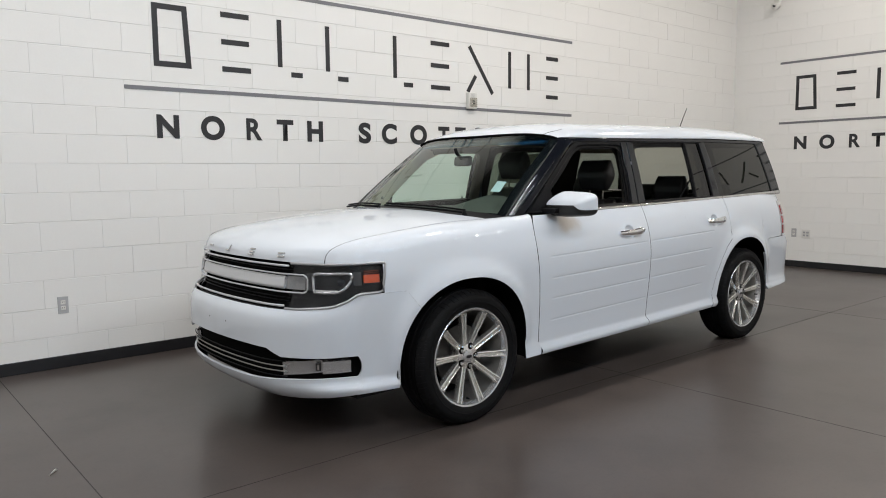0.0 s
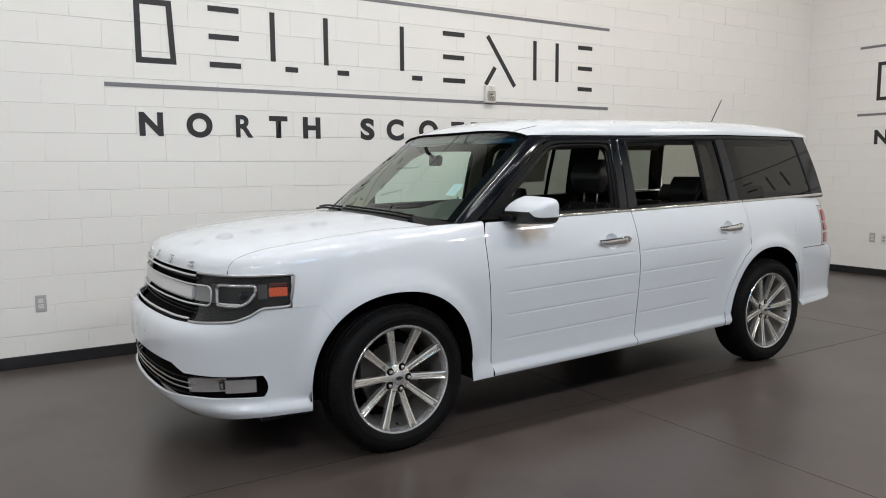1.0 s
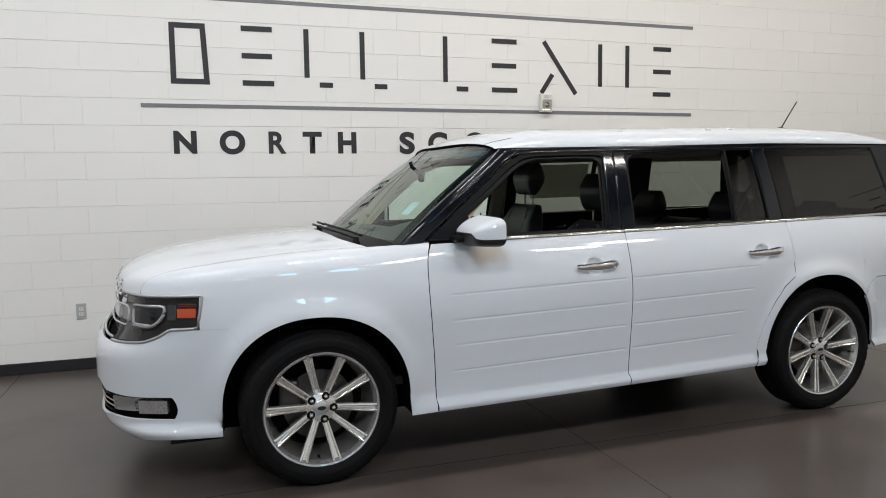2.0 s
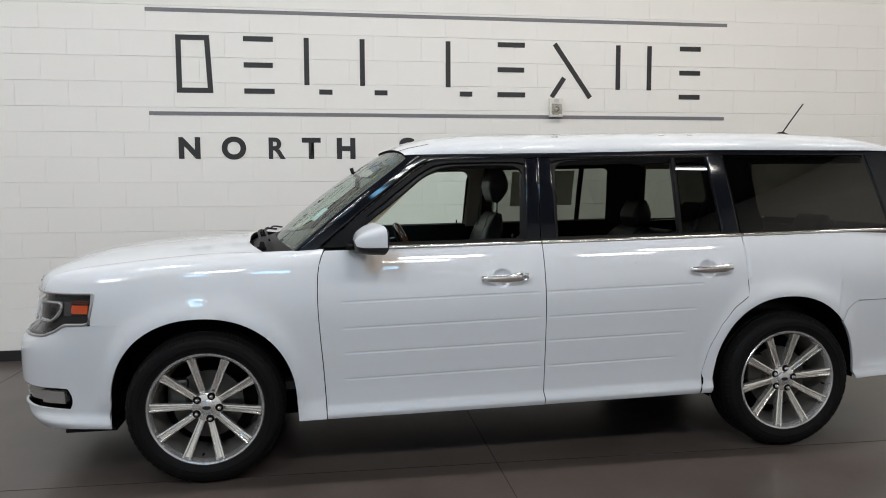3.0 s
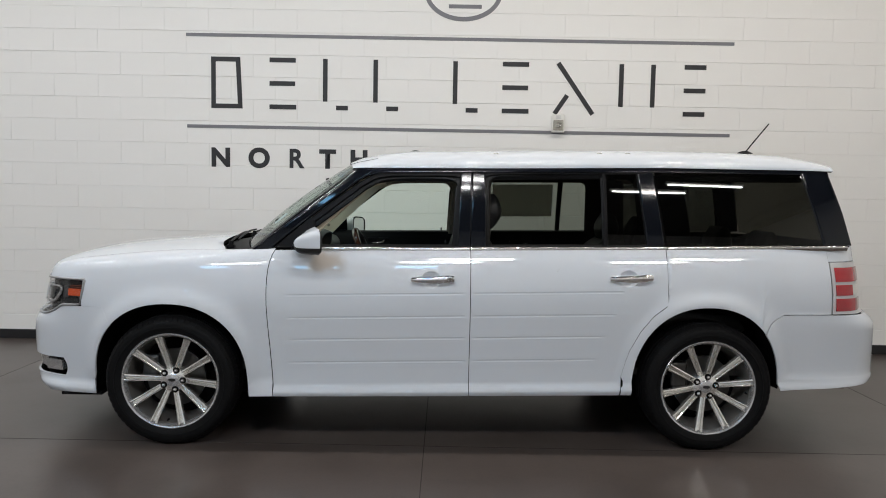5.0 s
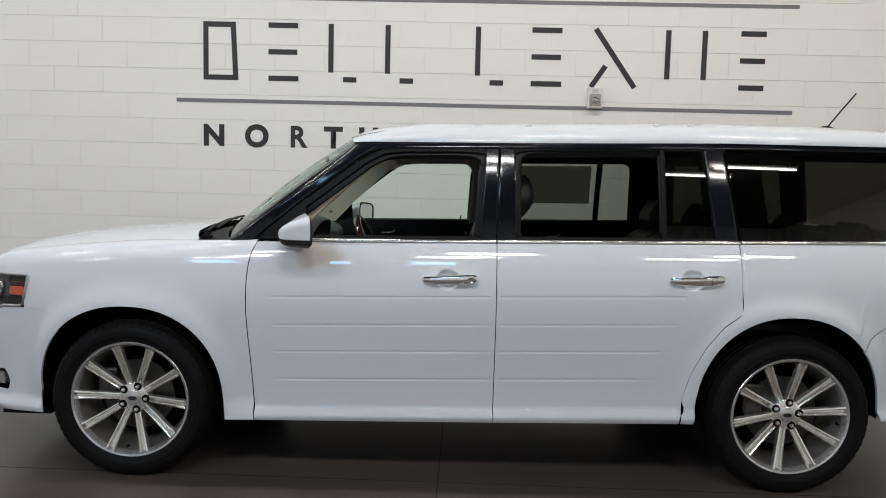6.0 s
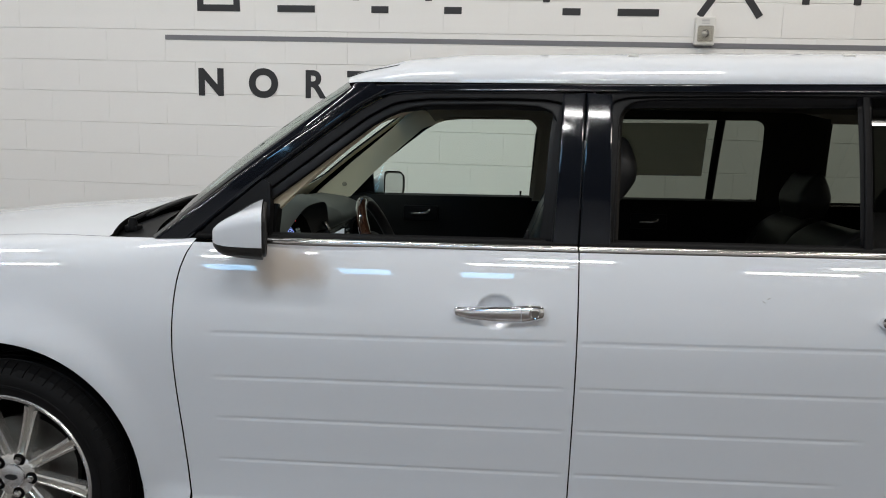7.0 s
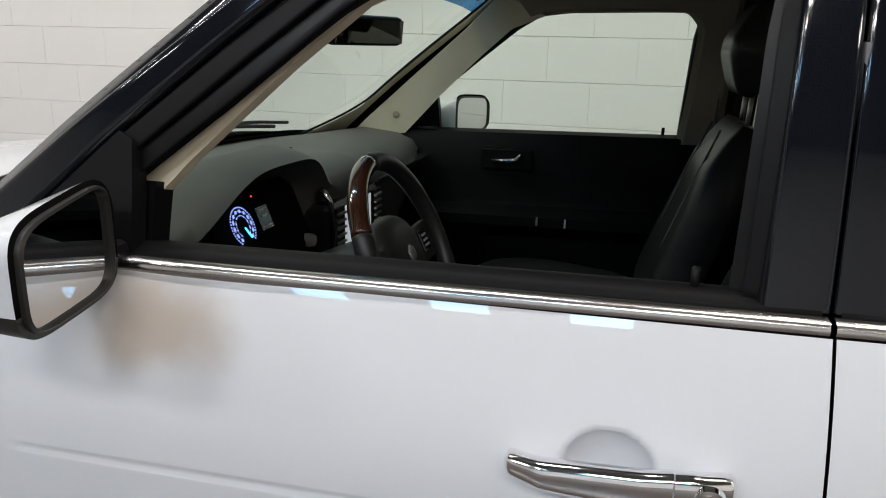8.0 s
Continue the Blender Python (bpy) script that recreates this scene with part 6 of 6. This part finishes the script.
def seat(x, y, top=1.25, head=True, low=0.0):
    st = new("seat")
    st.parent = car
    tagged(st, "black leather seat with a headrest")
    pad("cushion", [(-0.62, 0.66), (-0.40, 0.69), (-0.15, 0.67), (-0.02, 0.66)], [0.22, 0.25, 0.25], 0.07, M_LEATHER, st)
    pad("backrest", [(-0.05, 0.62), (0.0, 0.80), (0.08, 1.02), (0.15, top - 0.02)], [0.24, 0.26, 0.25, 0.19], 0.065, M_LEATHER, st)
    for dy in (-0.13, 0.13):
        tube("piping", catmull([(-0.07, dy, 0.70), (-0.055, dy, 0.82), (0.01, dy, 1.02), (0.085, dy * 0.9, top - 0.03)], 6), 0.003, M_BELTGREY, st, "pale stitched seam", 6)
    if head:
        pad("headrest", [(0.14, top + 0.05 - low), (0.155, top + 0.16 - low), (0.165, top + 0.27 - low)], [0.12, 0.14, 0.13], 0.070, M_LEATHER, st, ends=9)
        for dy in (-0.06, 0.06):
            tube("headrest_post", [(0.15, dy, top - 0.05), (0.155, dy, top + 0.08)], 0.006, M_ALLOYDARK, st, segs=8)
    st.location = (x, y, 0)
    return st


seat(1.540, 0.37)
seat(1.635, -0.37, 1.165)
for y in (-0.42, 0.42, 0.0):
    seat(2.56, y, 1.14, y != 0.0, 0.10)
for y in (-0.36, 0.36):
    seat(3.36, y, 1.08, True, 0.12)
box("console", (0.80, -0.12, 0.44), (1.62, 0.12, 0.74), M_VINYL, car, 0.03)
# seat belts
for s in (-1, 1):
    tube("seat_belt", catmull([(1.66, s * 0.745, 1.42), (1.655, s * 0.735, 1.15), (1.65, s * 0.72, 0.70)], 6), 0.022, M_BELTGREY, car, "hanging grey seat belt", 8, flat=0.15)
tube("seat_belt", catmull([(2.66, -0.66, 1.35), (2.60, -0.55, 1.10), (2.50, -0.42, 0.78)], 6), 0.022, M_BELTGREY, car, "grey seat belt across the rear seat", 8, flat=0.3)
# window label on the far rear door
gh_patch("window_label", [(1.90, 1.260), (1.90, 1.508)], [(2.364, 1.268), (2.360, 1.517)], M_LABEL, car, 1, "large printed sheet on the far rear window", off=-0.018, t=0.001, n=6)
lbl = [screen_point(0.26, -0.84), screen_point(0.26, -0.76), screen_point(0.38, -0.76), screen_point(0.38, -0.84)]
raw("sticker", [p + Vector((0.004, 0, -0.004)) for p in lbl], [(0, 1, 2, 3)], material("pale_sticker", (0.55, 0.66, 0.74), 0.6, vary=0.25, scale=60), car, "small pale blue sticker inside the windscreen")

# ---------------------------------------------------------------- wall fittings
strobe = thing("fire_alarm_strobe", "white fire alarm strobe on the block wall", "alarm", place=(2.52, WALL_N, 2.09))
box("body", (-0.058, -0.045, -0.082), (0.058, -0.0005, 0.082), M_PLATE, strobe, 0.006)
box("lens", (-0.046, -0.066, -0.066), (0.046, -0.0455, 0.030), glass_material("strobe_lens", (0.86, 0.85, 0.82), 0.10), strobe, 0.010, "clear strobe lens")
dish = lathe("reflector", [(0.0005, 0.0), (0.012, -0.003), (0.022, -0.012)], M_CHROME, strobe, 24, "round bright reflector")
dish.matrix_local = pose(0, -0.047, -0.016)
lathe("flash_tube", [(0.0005, -0.012), (0.005, -0.010), (0.006, 0.0)], M_PLATE, strobe, 12).matrix_local = pose(0, -0.048, -0.016)
for k in range(4):
    box("sounder_slot", (-0.022, -0.0465, 0.042 + 0.008 * k), (0.022, -0.0448, 0.045 + 0.008 * k), M_GREYPLATE, strobe)


def outlet(m, mat, double=False):
    o = thing("wall_outlet", "grey duplex power outlet in a steel plate on the wall" if not double else "pale double power outlet on the wall", "outlet", "wall outlets")
    w = 0.035 if not double else 0.058
    bm = bmesh.new()
    add_box(bm, (-w, -0.006, -0.060), (w, -0.0005, 0.060), 0.003, 2)
    part("plate", bm, mat, o)
    for cx in ((0,) if not double else (-0.023, 0.023)):
        for cz in (-0.02, 0.02):
            bm = bmesh.new()
            add_box(bm, (cx - 0.016, -0.009, cz - 0.014), (cx + 0.016, -0.0062, cz + 0.014), 0.004, 2)
            r = part("receptacle", bm, M_PLATE if mat is M_GREYPLATE else M_GREYPLATE, o)
            bm = bmesh.new()
            for dx in (-0.006, 0.006):
                add_box(bm, (cx + dx - 0.0012, -0.0098, cz - 0.003), (cx + dx + 0.0012, -0.0091, cz + 0.006))
            part("slot", bm, M_DARK, r)
    o.matrix_world = m
    return o


outlet(pose(-1.385, WALL_N, 0.450), M_GREYPLATE)
E90 = Matrix.Rotation(radians(-90), 4, "Z")
outlet(Matrix.Translation((WALL_E, 0.945, 0.478)) @ E90, M_GREYPLATE)
outlet(Matrix.Translation((WALL_E, 0.780, 0.468)) @ E90, M_PLATE, True)
cctv = thing("security_camera", "small white dome security camera on the wall", "camera", place=(WALL_E, 1.29, 3.66))
box("mount", (-0.03, -0.05, -0.04), (-0.0005, 0.05, 0.06), M_PLATE, cctv, 0.008)
dome = lathe("dome", [(0.055, 0.0), (0.055, 0.03), (0.045, 0.06), (0.03, 0.075), (0.0005, 0.08)], M_PLATE, cctv, 28)
dome.matrix_local = pose(-0.07, 0, 0.0, -90)
lens = lathe("lens", [(0.0005, 0.0), (0.02, 0.002), (0.022, 0.01)], M_GLOSSBLACK, cctv, 20, "dark lens")
lens.matrix_local = pose(-0.125, -0.01, -0.03, -30, 0, -60)

# a small curled chip lying on the floor
chip = thing("paint_chip", "small pale curled chip lying on the concrete floor", "debris", place=(-1.913, -0.155, 0.0))
cvs = [(0.045 * (f - 0.5) + 0.008 * math.sin(math.pi * f) * sd, 0.05 * (f - 0.5) + 0.007 * math.sin(math.pi * f) * sd, 0.002 + 0.012 * math.sin(math.pi * f) * (sd > 0)) for f in np.linspace(0, 1, 9) for sd in (-1, 0, 1)]
thick(raw("flake", cvs, grid_faces(9, 3), M_PLATE, chip), 0.0015, 1.0)

# ---------------------------------------------------------------- wall blocks
def block_mesh(length, name):
    bm = bmesh.new()
    x, z, b, c = length / 2 - VGAP / 2, BH / 2 - GAP / 2, 0.0018, 0.0004
    back = [bm.verts.new(v) for v in ((-x, 0.004, -z), (x, 0.004, -z), (x, 0.004, z), (-x, 0.004, z))]
    mid = [bm.verts.new(v) for v in ((-x, b, -z), (x, b, -z), (x, b, z), (-x, b, z))]
    face = [bm.verts.new(v) for v in ((-x + c, 0, -z + b), (x - c, 0, -z + b), (x - c, 0, z - b), (-x + c, 0, z - b))]
    for i in range(4):
        k = (i + 1) % 4
        bm.faces.new((back[i], back[k], mid[k], mid[i]))
        bm.faces.new((mid[i], mid[k], face[k], face[i]))
    bm.faces.new(face)
    bm.normal_update()
    me = bpy.data.meshes.new(name)
    bm.to_mesh(me)
    bm.free()
    me.materials.append(M_WALL)
    return me


def block_wall(parent, m, a0, a1, phase, zone):
    me = block_mesh(BL, "block")
    co = [tuple(v.co) for v in me.vertices]
    fs = [tuple(p.vertices) for p in me.polygons]
    verts, faces, count = [], [], 0
    rng = random.Random(4)
    for r in range(0, 25):
        z = Z0 + BH * (r - 0.5)
        zlo = max(0.0, z - BH / 2)
        if z + BH / 2 > CEIL + 0.01:
            continue
        x = phase + (0.0 if r % 2 == 0 else BL / 2) + BL / 2
        k0 = math.floor((a0 - x) / BL) - 1
        k = k0
        while True:
            cx = x + BL * k
            k += 1
            lo, hi = max(a0, cx - BL / 2), min(a1, cx + BL / 2)
            if cx - BL / 2 >= a1:
                break
            if hi - lo < 0.02:
                continue
            dy = rng.uniform(-0.0008, 0.0008)
            whole = hi - lo > BL - 1e-4 and r > 0
            if whole and zone(cx, z) and count < 300:
                ob = new("block", me)
                ob.parent = parent
                ob.matrix_local = m @ Matrix.Translation((cx, dy, z))
                count += 1
            else:
                b = len(verts)
                for v in co:
                    xx = max(lo + VGAP / 2, min(hi - VGAP / 2, cx + v[0]))
                    verts.append(m @ Vector((xx, v[1] + dy, max(0.0, z + v[2]))))
                faces += [tuple(b + i for i in f) for f in fs]
    rest = raw("block_rest", verts, faces, M_WALL, parent, smooth=False)
    tagged(rest, "white painted concrete blocks", kind="stuff")


block_wall(wall_north, Matrix.Translation((0, WALL_N, 0)), WALL_W, WALL_E, X0, lambda x, z: -2.6 < x < 4.8 and 0.1 < z < 3.2)
block_wall(wall_east, Matrix.Translation((WALL_E, 0, 0)) @ Matrix.Rotation(radians(-90), 4, "Z"), -WALL_N, -WALL_S, -WALL_N, lambda x, z: x < 2.2 and z < 3.6)
